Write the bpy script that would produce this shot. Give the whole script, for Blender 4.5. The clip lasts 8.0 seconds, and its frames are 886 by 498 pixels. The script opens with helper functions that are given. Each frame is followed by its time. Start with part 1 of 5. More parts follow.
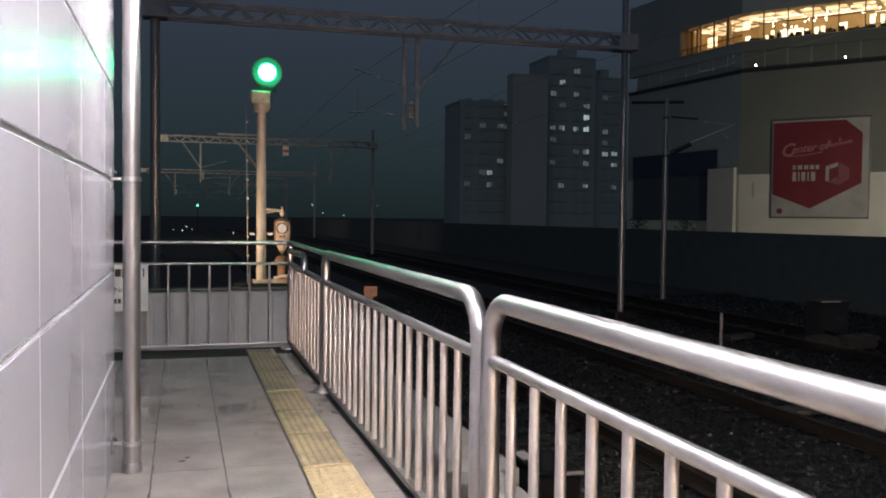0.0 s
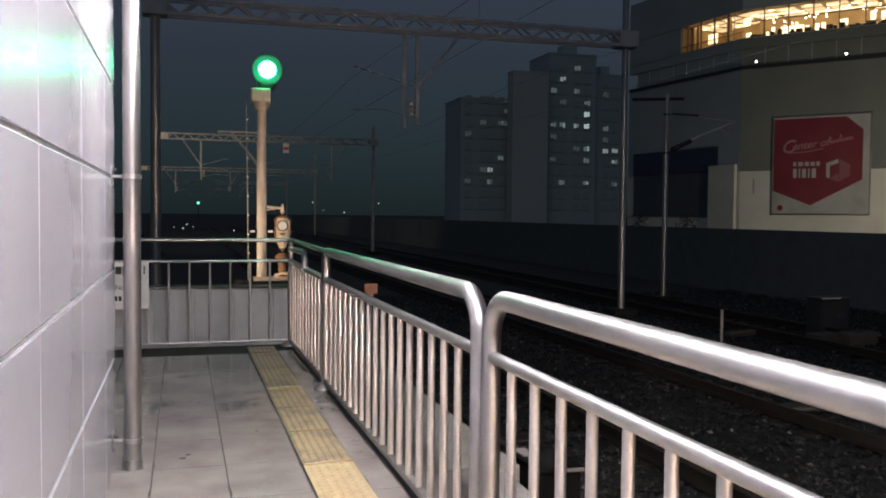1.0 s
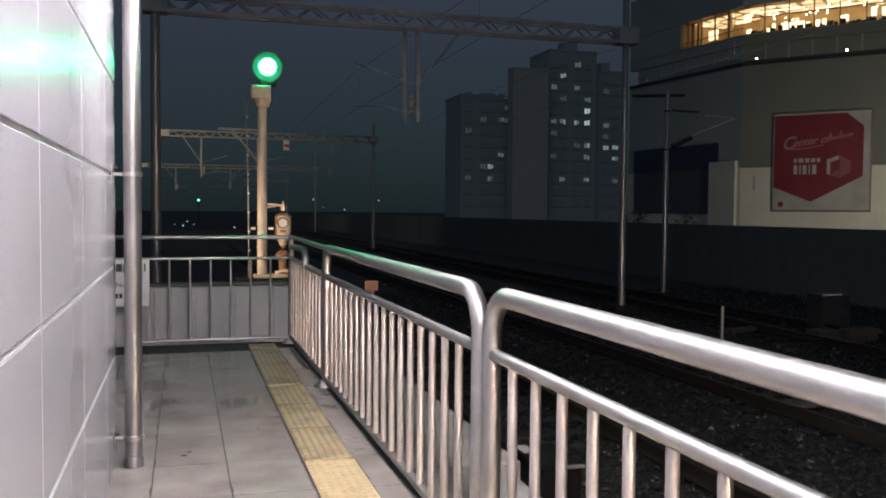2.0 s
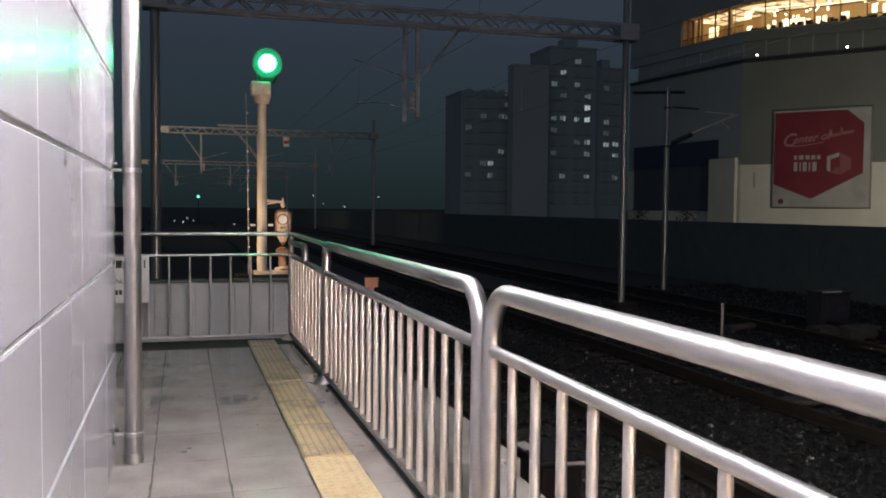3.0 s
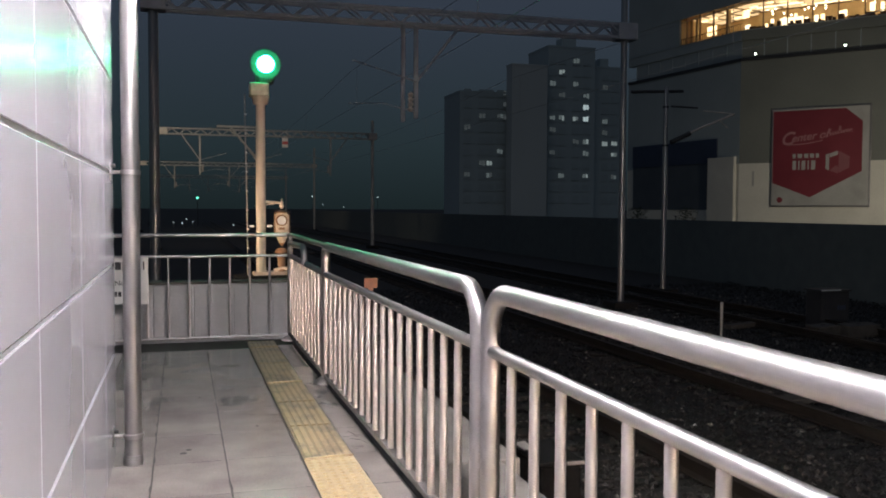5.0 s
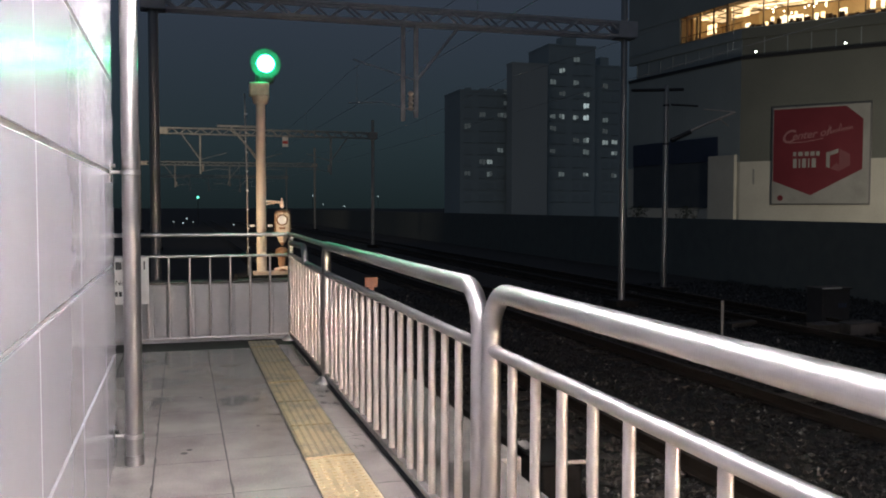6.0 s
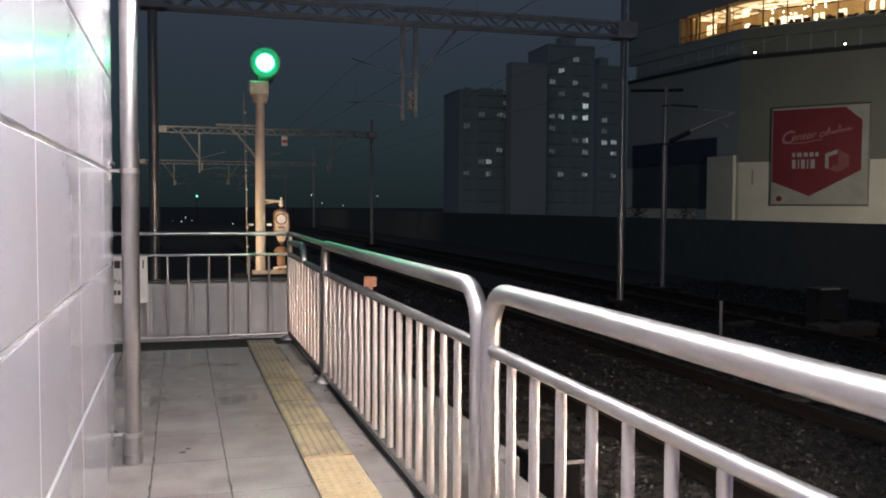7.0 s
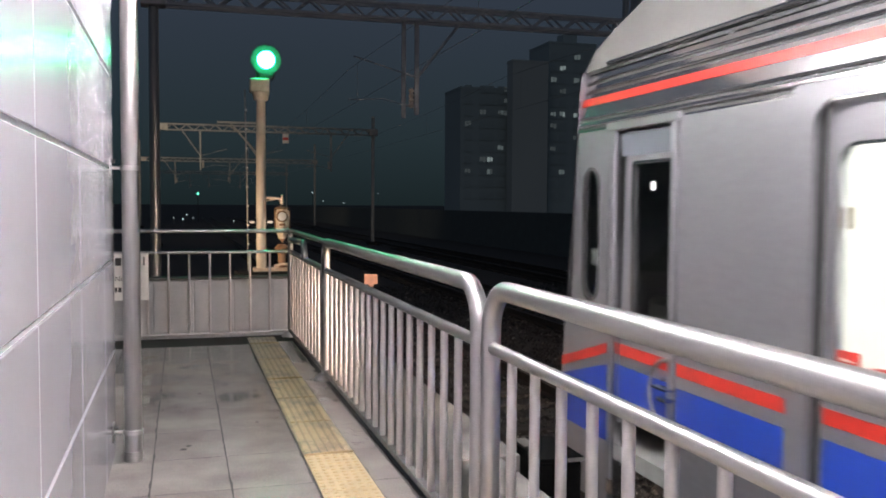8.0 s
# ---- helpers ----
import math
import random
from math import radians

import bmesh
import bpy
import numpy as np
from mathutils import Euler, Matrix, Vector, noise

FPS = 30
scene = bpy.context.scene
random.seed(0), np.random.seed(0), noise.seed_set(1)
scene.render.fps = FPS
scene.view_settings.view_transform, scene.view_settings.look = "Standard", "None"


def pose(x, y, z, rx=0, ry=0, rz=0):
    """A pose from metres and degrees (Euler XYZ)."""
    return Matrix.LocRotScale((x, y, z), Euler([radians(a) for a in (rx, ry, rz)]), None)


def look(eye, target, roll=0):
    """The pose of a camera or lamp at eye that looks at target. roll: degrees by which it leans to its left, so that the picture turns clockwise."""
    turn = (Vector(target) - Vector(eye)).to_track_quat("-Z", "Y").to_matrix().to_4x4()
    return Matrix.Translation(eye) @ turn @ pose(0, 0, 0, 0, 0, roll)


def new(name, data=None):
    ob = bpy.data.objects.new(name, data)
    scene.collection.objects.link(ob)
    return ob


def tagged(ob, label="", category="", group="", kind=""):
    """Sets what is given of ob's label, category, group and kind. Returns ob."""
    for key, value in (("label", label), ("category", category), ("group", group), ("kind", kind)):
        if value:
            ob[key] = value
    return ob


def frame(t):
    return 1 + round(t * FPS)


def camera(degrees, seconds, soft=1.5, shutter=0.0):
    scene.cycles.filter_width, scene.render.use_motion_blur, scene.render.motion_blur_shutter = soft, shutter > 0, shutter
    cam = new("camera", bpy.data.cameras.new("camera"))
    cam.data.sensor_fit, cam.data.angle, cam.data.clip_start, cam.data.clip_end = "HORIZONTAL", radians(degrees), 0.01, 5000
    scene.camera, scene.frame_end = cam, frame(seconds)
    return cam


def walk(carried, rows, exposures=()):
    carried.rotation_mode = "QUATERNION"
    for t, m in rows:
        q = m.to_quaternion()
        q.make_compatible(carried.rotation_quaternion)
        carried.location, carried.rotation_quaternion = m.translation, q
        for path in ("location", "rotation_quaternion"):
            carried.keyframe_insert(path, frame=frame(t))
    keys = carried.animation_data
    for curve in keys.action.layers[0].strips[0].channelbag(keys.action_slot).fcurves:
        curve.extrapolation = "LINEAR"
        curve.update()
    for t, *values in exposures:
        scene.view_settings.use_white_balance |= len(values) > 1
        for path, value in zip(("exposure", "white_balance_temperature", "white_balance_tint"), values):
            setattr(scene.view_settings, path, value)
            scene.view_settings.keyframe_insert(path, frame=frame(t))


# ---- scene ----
# The camera stands on a platform end at night; x across the platform, y along the tracks, z from the paving.
cam = camera(53.36, 8.0, soft=1.9, shutter=0.4)
walk(cam, [
    (0, pose(-0.0032, 0.0004, 1.4481, 87.931, -0.608, -16.513)),
    (0.5, pose(-0.0025, -0.0007, 1.4490, 87.861, -0.579, -16.434)),
    (1, pose(-0.0016, -0.0004, 1.4471, 87.750, -0.531, -16.478)),
    (1.5, pose(-0.0028, -0.0025, 1.4488, 87.673, -0.441, -16.453)),
    (3, pose(-0.0010, 0.0051, 1.4473, 87.339, -0.508, -16.455)),
    (3.5, pose(0.0005, 0.0028, 1.4497, 87.320, -0.291, -16.496)),
    (4, pose(0.0000, 0.0000, 1.4500, 87.369, -0.286, -16.547)),
    (4.5, pose(-0.0000, -0.0011, 1.4500, 87.366, -0.290, -16.546)),
    (6, pose(0.0026, 0.0047, 1.4509, 87.275, -0.094, -16.480)),
    (6.5, pose(0.0005, 0.0051, 1.4527, 87.297, -0.057, -16.569)),
    (7, pose(0.0007, 0.0060, 1.4512, 87.250, -0.288, -16.547)),
    (7.5, pose(0.0019, 0.0022, 1.4488, 87.186, -0.319, -16.531)),
    (8, pose(0.0035, 0.0092, 1.4499, 87.097, -0.341, -16.480)),
])

# ---- light: night sky glow, platform lamps, added spots on gantries, mast and store ----
world = bpy.data.worlds.new("night_sky")
scene.world = world
world.use_nodes = True
wn, wl = world.node_tree.nodes, world.node_tree.links
wn.clear()
w_out = wn.new("ShaderNodeOutputWorld")
w_bg = wn.new("ShaderNodeBackground")
w_co = wn.new("ShaderNodeTexCoord")
w_sep = wn.new("ShaderNodeSeparateXYZ")
w_ramp = wn.new("ShaderNodeValToRGB")
wl.new(w_co.outputs["Generated"], w_sep.inputs[0])
wl.new(w_sep.outputs["Z"], w_ramp.inputs[0])
w_ramp.color_ramp.elements[0].position, w_ramp.color_ramp.elements[0].color = 0.0, (0.0110, 0.0185, 0.0205, 1)
w_ramp.color_ramp.elements[1].position, w_ramp.color_ramp.elements[1].color = 0.26, (0.0340, 0.0440, 0.0660, 1)
mid = w_ramp.color_ramp.elements.new(0.07)
mid.color = (0.0185, 0.0300, 0.0355, 1)
wl.new(w_ramp.outputs[0], w_bg.inputs["Color"])
w_bg.inputs["Strength"].default_value = 1.0
wl.new(w_bg.outputs[0], w_out.inputs[0])


def lamp(name, kind, where, target, power, colour, **sizes):
    data = bpy.data.lights.new(name, kind)
    data.energy, data.color = power, colour
    if kind == "SUN":
        data.angle = radians(sizes["angle"])
    if kind == "SPOT":
        data.spot_size, data.spot_blend, data.shadow_soft_size = radians(sizes["cone"]), 0.8, 0.4
    ob = new(name, data)
    ob.matrix_basis = look(where, target)
    return ob


# city glow under low cloud
lamp("city_glow", "SUN", (-10, -30, 40), (10, 20, 0), 0.075, (0.95, 0.97, 0.95), angle=40)
# places of the platform tubes under the canopy, which glow by their material
TUBES = [(0.64, 4.55 - 2.55 * k) for k in range(5)]
# two unseen warm spots added beyond the platform end to light the far gantries
lamp("gantry_fill", "SPOT", (-9, 44, 7.5), (1, 60, 6.4), 4600, (1.0, 0.80, 0.58), cone=52)
lamp("gantry_fill", "SPOT", (-13, 84, 7.5), (1, 102, 6.6), 5400, (1.0, 0.76, 0.52), cone=52)
# low unseen warm spot added behind the parapet to light the signal mast
lamp("mast_fill", "SPOT", (-1.05, 10.2, 1.05), (1.1, 11.0, 1.15), 190, (1.0, 0.70, 0.44), cone=52)
# unseen spot added in the yard to light the store front
lamp("store_fill", "SPOT", (41, 38, 2.2), (46.5, 56.5, 4.0), 3400, (1.0, 0.9, 0.74), cone=100)
scene.view_settings.exposure = 0.0


# ---- materials ----
def mat(name, a, b=None, rough=0.5, metal=0.0, scale=6.0, fine=90.0, bump=0.0, bump_scale=120.0, stretch=None,
        rough_var=0.1, spec=0.5, island=0.0, coat=0.0, moving=False, lo=0.50, hi=0.95):
    m = bpy.data.materials.new(name)
    m.use_nodes = True
    n, l = m.node_tree.nodes, m.node_tree.links
    p = n["Principled BSDF"]
    b = b or tuple(c * 0.75 for c in a)
    if moving:
        vec = n.new("ShaderNodeTexCoord").outputs["Object"]
    else:
        vec = n.new("ShaderNodeNewGeometry").outputs["Position"]
    if stretch:
        mp = n.new("ShaderNodeMapping")
        mp.inputs["Scale"].default_value = stretch
        l.new(vec, mp.inputs["Vector"])
        vec = mp.outputs[0]
    big = n.new("ShaderNodeTexNoise")
    big.inputs["Scale"].default_value, big.inputs["Detail"].default_value = scale, 5
    small = n.new("ShaderNodeTexNoise")
    small.inputs["Scale"].default_value, small.inputs["Detail"].default_value = fine, 3
    l.new(vec, big.inputs["Vector"])
    l.new(vec, small.inputs["Vector"])
    add = n.new("ShaderNodeMath")
    add.operation = "MULTIPLY_ADD"
    l.new(small.outputs["Fac"], add.inputs[0])
    add.inputs[1].default_value = 0.5
    l.new(big.outputs["Fac"], add.inputs[2])
    ramp = n.new("ShaderNodeValToRGB")
    ramp.color_ramp.elements[0].position, ramp.color_ramp.elements[0].color = lo, (*b, 1)
    ramp.color_ramp.elements[1].position, ramp.color_ramp.elements[1].color = hi, (*a, 1)
    l.new(add.outputs[0], ramp.inputs[0])
    colour = ramp.outputs[0]
    if island:
        info = n.new("ShaderNodeObjectInfo")
        geo = n.new("ShaderNodeNewGeometry")
        sm = n.new("ShaderNodeMath")
        l.new(info.outputs["Random"], sm.inputs[0])
        l.new(geo.outputs["Random Per Island"], sm.inputs[1])
        hsv = n.new("ShaderNodeHueSaturation")
        mr = n.new("ShaderNodeMapRange")
        mr.inputs["From Max"].default_value = 2.0
        mr.inputs["To Min"].default_value, mr.inputs["To Max"].default_value = 1 - island, 1 + island
        l.new(sm.outputs[0], mr.inputs["Value"])
        l.new(mr.outputs[0], hsv.inputs["Value"])
        l.new(colour, hsv.inputs["Color"])
        colour = hsv.outputs[0]
    l.new(colour, p.inputs["Base Color"])
    rr = n.new("ShaderNodeMapRange")
    rr.inputs["To Min"].default_value, rr.inputs["To Max"].default_value = max(0.02, rough - rough_var), min(1, rough + rough_var)
    l.new(big.outputs["Fac"], rr.inputs["Value"])
    l.new(rr.outputs[0], p.inputs["Roughness"])
    p.inputs["Metallic"].default_value = metal
    p.inputs["Specular IOR Level"].default_value = spec
    p.inputs["Coat Weight"].default_value, p.inputs["Coat Roughness"].default_value = coat, 0.13
    if bump:
        bn = n.new("ShaderNodeTexNoise")
        bn.inputs["Scale"].default_value, bn.inputs["Detail"].default_value = bump_scale, 4
        l.new(vec, bn.inputs["Vector"])
        bp = n.new("ShaderNodeBump")
        bp.inputs["Strength"].default_value, bp.inputs["Distance"].default_value = bump, 0.01
        l.new(bn.outputs["Fac"], bp.inputs["Height"])
        l.new(bp.outputs[0], p.inputs["Normal"])
    return m


def stones(name):
    """Near-black ballast in which single stones differ, a few of them pale and glossier."""
    m = bpy.data.materials.new(name)
    m.use_nodes = True
    n, l = m.node_tree.nodes, m.node_tree.links
    p = n["Principled BSDF"]
    geo = n.new("ShaderNodeNewGeometry")
    ramp = n.new("ShaderNodeValToRGB")
    els = ramp.color_ramp.elements
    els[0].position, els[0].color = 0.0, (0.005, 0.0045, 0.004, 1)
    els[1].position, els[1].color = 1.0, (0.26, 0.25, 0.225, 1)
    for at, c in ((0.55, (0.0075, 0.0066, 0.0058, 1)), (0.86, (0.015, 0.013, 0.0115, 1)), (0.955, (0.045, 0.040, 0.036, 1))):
        els.new(at).color = c
    noise = n.new("ShaderNodeTexNoise")
    noise.inputs["Scale"].default_value, noise.inputs["Detail"].default_value = 60, 4
    mix = n.new("ShaderNodeMix")
    mix.data_type, mix.blend_type = "RGBA", "MULTIPLY"
    mix.inputs["Factor"].default_value = 0.6
    l.new(geo.outputs["Random Per Island"], ramp.inputs[0])
    l.new(geo.outputs["Position"], noise.inputs["Vector"])
    l.new(ramp.outputs[0], mix.inputs["A"])
    l.new(noise.outputs["Fac"], mix.inputs["B"])
    l.new(mix.outputs["Result"], p.inputs["Base Color"])
    rr = n.new("ShaderNodeMapRange")
    rr.inputs["To Min"].default_value, rr.inputs["To Max"].default_value = 0.65, 0.32
    l.new(geo.outputs["Random Per Island"], rr.inputs["Value"])
    l.new(rr.outputs[0], p.inputs["Roughness"])
    bp = n.new("ShaderNodeBump")
    bp.inputs["Strength"].default_value, bp.inputs["Distance"].default_value = 0.4, 0.01
    l.new(noise.outputs["Fac"], bp.inputs["Height"])
    l.new(bp.outputs[0], p.inputs["Normal"])
    return m


def glow(name, colour, strength):
    m = bpy.data.materials.new(name)
    m.use_nodes = True
    n, l = m.node_tree.nodes, m.node_tree.links
    n.clear()
    e, o = n.new("ShaderNodeEmission"), n.new("ShaderNodeOutputMaterial")
    e.inputs["Color"].default_value, e.inputs["Strength"].default_value = (*colour, 1), strength
    l.new(e.outputs[0], o.inputs[0])
    return m


def glass(name, tint=(0.9, 0.95, 0.95), rough=0.02):
    m = bpy.data.materials.new(name)
    m.use_nodes = True
    p = m.node_tree.nodes["Principled BSDF"]
    p.inputs["Base Color"].default_value = (*tint, 1)
    p.inputs["Roughness"].default_value = rough
    p.inputs["Transmission Weight"].default_value = 1.0
    p.inputs["IOR"].default_value = 1.1
    return m


M = dict(
    panel=mat("enamel_panel", (0.385, 0.376, 0.418), (0.372, 0.363, 0.405), 0.22, 0, 1.5, 20, rough_var=0.02, spec=0.8, island=0.02, coat=0.35),
    joint=mat("white_joint", (0.85, 0.85, 0.86), (0.74, 0.74, 0.76), 0.45, 0, 8),
    steel=mat("polished_stainless", (0.56, 0.545, 0.55), (0.46, 0.448, 0.452), 0.375, 1.0, 14, 260, stretch=(1, 0.05, 1), rough_var=0.05),
    steel_bar=mat("brushed_stainless_bar", (0.60, 0.57, 0.565), (0.51, 0.485, 0.48), 0.43, 0.88, 6, 80, rough_var=0.06),
    steel_dull=mat("dull_steel", (0.30, 0.29, 0.29), (0.16, 0.15, 0.15), 0.45, 0.8, 12, 120, 0.1, 90, moving=True),
    pipe=mat("galvanised_pipe", (0.40, 0.388, 0.388), (0.29, 0.282, 0.282), 0.31, 0.95, 10, 60, stretch=(1, 1, 0.1), rough_var=0.06),
    tile=mat("grey_floor_tile", (0.235, 0.213, 0.201), (0.135, 0.123, 0.116), 0.15, 0, 2.6, 90, 0.012, 120, rough_var=0.08, island=0.14),
    mortar=mat("dark_joint", (0.022, 0.020, 0.019), (0.012, 0.011, 0.010), 0.9, 0, 20),
    yellow=mat("yellow_tactile", (0.40, 0.305, 0.175), (0.28, 0.212, 0.122), 0.40, 0, 9, 60, 0.05, 150, island=0.10, lo=0.52, hi=0.90),
    # far mats: stains and wear, with weaker far light darkened into the colours
    yellow_worn=mat("worn_yellow_tactile", (0.39, 0.295, 0.175), (0.12, 0.095, 0.070), 0.32, 0, 4.5, 50, 0.05, 150, lo=0.58, hi=0.80),
    yellow_dirt_dim=mat("grimy_dimmed_yellow_tactile", (0.27, 0.205, 0.125), (0.075, 0.060, 0.046), 0.35, 0, 4.5, 50, 0.05, 150, lo=0.58, hi=0.84),
    concrete=mat("pale_concrete", (0.145, 0.134, 0.125), (0.085, 0.078, 0.074), 0.75, 0, 3, 40, 0.1, 60, island=0.06, lo=0.55, hi=0.88),
    parapet=mat("grey_parapet_panel", (0.47, 0.465, 0.48), (0.37, 0.365, 0.38), 0.5, 0, 4, 50, 0.1, 60, island=0.08),
    dark=mat("dark_paint", (0.03, 0.03, 0.032), (0.018, 0.018, 0.02), 0.6, 0, 6, moving=True),
    backboard=mat("grey_black_board", (0.024, 0.024, 0.024), (0.018, 0.018, 0.018), 0.7, 0, 10),
    black=mat("black_rubber", (0.005, 0.005, 0.005), (0.003, 0.003, 0.003), 0.9, 0, 20, spec=0.02, moving=True),
    gantry=mat("galvanised_steel", (0.42, 0.42, 0.40), (0.27, 0.27, 0.26), 0.55, 0.35, 4, 50, 0.1, 40),
    signal_pole=mat("painted_pole", (0.66, 0.585, 0.49), (0.50, 0.44, 0.36), 0.32, 0.0, 5, 70, 0.01, 60),
    cream=mat("cream_paint", (0.80, 0.68, 0.55), (0.56, 0.45, 0.34), 0.35, 0, 14),
    brown=mat("brown_paint", (0.34, 0.20, 0.12), (0.20, 0.11, 0.06), 0.45, 0, 14),
    white=mat("white_paint", (0.80, 0.79, 0.77), (0.70, 0.69, 0.67), 0.5, 0, 8, moving=True),
    ink=mat("printed_ink", (0.03, 0.03, 0.035), (0.02, 0.02, 0.025), 0.6, 0, 30),
    red_ink=mat("red_ink", (0.45, 0.03, 0.03), (0.36, 0.02, 0.02), 0.5, 0, 20),
    ballast=stones("ballast_stone"),
    wet_channel=mat("wet_dark_channel", (0.030, 0.030, 0.029), (0.016, 0.016, 0.016), 0.16, 0, 5, 60, 0.02, 60, rough_var=0.08),
    soil=mat("dark_ballast_bed", (0.034, 0.032, 0.030), (0.018, 0.017, 0.016), 0.9, 0, 1.2, 30, 0.3, 25),
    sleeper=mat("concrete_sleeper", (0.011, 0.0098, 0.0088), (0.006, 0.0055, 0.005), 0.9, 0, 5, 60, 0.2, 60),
    # concrete of the lids darkened to stand in for dim light out there
    dim_lid_concrete=mat("dimmed_concrete", (0.060, 0.054, 0.048), (0.030, 0.027, 0.024), 0.8, 0, 6, 60, 0.2, 60),
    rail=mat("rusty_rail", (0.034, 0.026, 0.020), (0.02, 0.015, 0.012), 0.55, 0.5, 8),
    rust_board=mat("orange_board", (0.23, 0.10, 0.06), (0.17, 0.075, 0.045), 0.6, 0, 10, moving=True),
    wire=mat("copper_wire", (0.36, 0.38, 0.40), (0.26, 0.27, 0.29), 0.6, 0.1, 10),
    insul=mat("pale_insulator", (0.55, 0.50, 0.45), (0.4, 0.36, 0.32), 0.35, 0, 10),
    barrier=mat("black_barrier", (0.10, 0.12, 0.122), (0.075, 0.09, 0.092), 0.85, 0, 2, 40, 0.1, 30),
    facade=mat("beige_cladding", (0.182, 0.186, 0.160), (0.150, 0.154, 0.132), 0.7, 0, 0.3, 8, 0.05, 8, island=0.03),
    # side cladding lifted above the front's tone to make up for weak light
    facade_lifted=mat("lifted_cladding", (0.35, 0.39, 0.385), (0.29, 0.325, 0.32), 0.6, 0, 0.3, 8, island=0.04),
    pale=mat("cream_render", (0.66, 0.63, 0.54), (0.56, 0.53, 0.45), 0.75, 0, 0.4, 9, 0.1, 10),
    # colour of a flat sheet that stands in for an opening's shade
    recess=mat("shaded_opening_sheet", (0.085, 0.10, 0.115), (0.06, 0.072, 0.085), 0.7, 0, 0.5),
    navy=mat("navy_screen", (0.036, 0.050, 0.092), (0.026, 0.036, 0.066), 0.6, 0, 1, moving=True),
    sign_red=mat("red_sign_face", (0.20, 0.026, 0.036), (0.16, 0.02, 0.028), 0.5, 0, 0.6, 14),
    sign_white=mat("white_sign_face", (0.42, 0.41, 0.37), (0.32, 0.31, 0.28), 0.5, 0, 0.8, 14),
    sign_pink=mat("faded_pink_print", (0.40, 0.20, 0.20), (0.34, 0.16, 0.16), 0.5, 0, 1),
    sign_cube=mat("dim_pink_print", (0.27, 0.10, 0.105), (0.23, 0.08, 0.085), 0.5, 0, 1),
    # tower walls and windows coloured close to the sky, painting distance haze on them
    apartment=mat("hazed_apartment_wall", (0.345, 0.415, 0.435), (0.32, 0.385, 0.405), 0.85, 0, 0.05, 2),
    apartment_pale=mat("hazed_end_wall", (0.44, 0.48, 0.48), (0.405, 0.44, 0.44), 0.85, 0, 0.05, 2),
    apt_hazed=mat("hazed_unlit_window", (0.315, 0.38, 0.40), (0.295, 0.355, 0.375), 0.5, 0, 0.3),
    # near beam's steel, its colour set to merge with the dim sky behind
    near_gantry=mat("sky_toned_steel", (0.40, 0.44, 0.50), (0.28, 0.31, 0.355), 0.6, 0.1, 4, 50, 0.1, 40),
    near_post=mat("shiny_galvanised_post", (0.34, 0.355, 0.37), (0.26, 0.27, 0.28), 0.36, 0.7, 4, 50, stretch=(1, 1, 0.15)),
    foliage=mat("dark_foliage", (0.035, 0.045, 0.03), (0.015, 0.02, 0.012), 0.8, 0, 2, island=0.3),
    train=mat("brushed_train_steel", (0.335, 0.335, 0.36), (0.285, 0.285, 0.305), 0.36, 0.75, 1.5, 30, stretch=(1, 0.25, 1), rough_var=0.06, moving=True),
    train_bright=mat("polished_train_steel", (0.72, 0.71, 0.73), (0.66, 0.65, 0.67), 0.13, 0.97, 2, 30, stretch=(1, 0.25, 1), rough_var=0.03, moving=True),
    train_roof=mat("matt_roof_coating", (0.15, 0.147, 0.142), (0.115, 0.112, 0.108), 0.8, 0, 2, 60, 0.05, 80, moving=True),
    train_red=mat("red_film", (0.44, 0.028, 0.019), (0.38, 0.023, 0.016), 0.35, 0, 3, moving=True),
    train_blue=mat("blue_film", (0.014, 0.045, 0.30), (0.012, 0.037, 0.26), 0.35, 0, 3, moving=True),
    # train steel darkened for the shade of the recess over the cab door
    transom=mat("shaded_transom", (0.13, 0.14, 0.165), (0.11, 0.12, 0.14), 0.45, 0.3, 4, 40, moving=True),
    rubber=mat("window_rubber", (0.035, 0.035, 0.037), (0.025, 0.025, 0.027), 0.6, 0, 20, moving=True),
    chrome=mat("chrome", (0.75, 0.74, 0.74), (0.65, 0.64, 0.64), 0.12, 1.0, 20, moving=True),
    cabin=mat("cab_lining", (0.26, 0.27, 0.26), (0.18, 0.185, 0.18), 0.7, 0, 6, moving=True),
    lining=mat("saloon_lining", (0.82, 0.81, 0.78), (0.74, 0.73, 0.70), 0.5, 0, 4, moving=True),
    canopy=mat("white_canopy_lining", (0.88, 0.88, 0.89), (0.82, 0.82, 0.83), 0.5, 0, 3),
    shop=mat("shop_interior", (0.68, 0.52, 0.30), (0.52, 0.38, 0.20), 0.7, 0, 0.8, 3),
    shop_wood=mat("shop_counter", (0.20, 0.12, 0.06), (0.10, 0.06, 0.03), 0.6, 0, 2),
    glass=glass("clear_glass"),
    tint=glass("dark_tinted_glass", (0.78, 0.84, 0.83)),
)
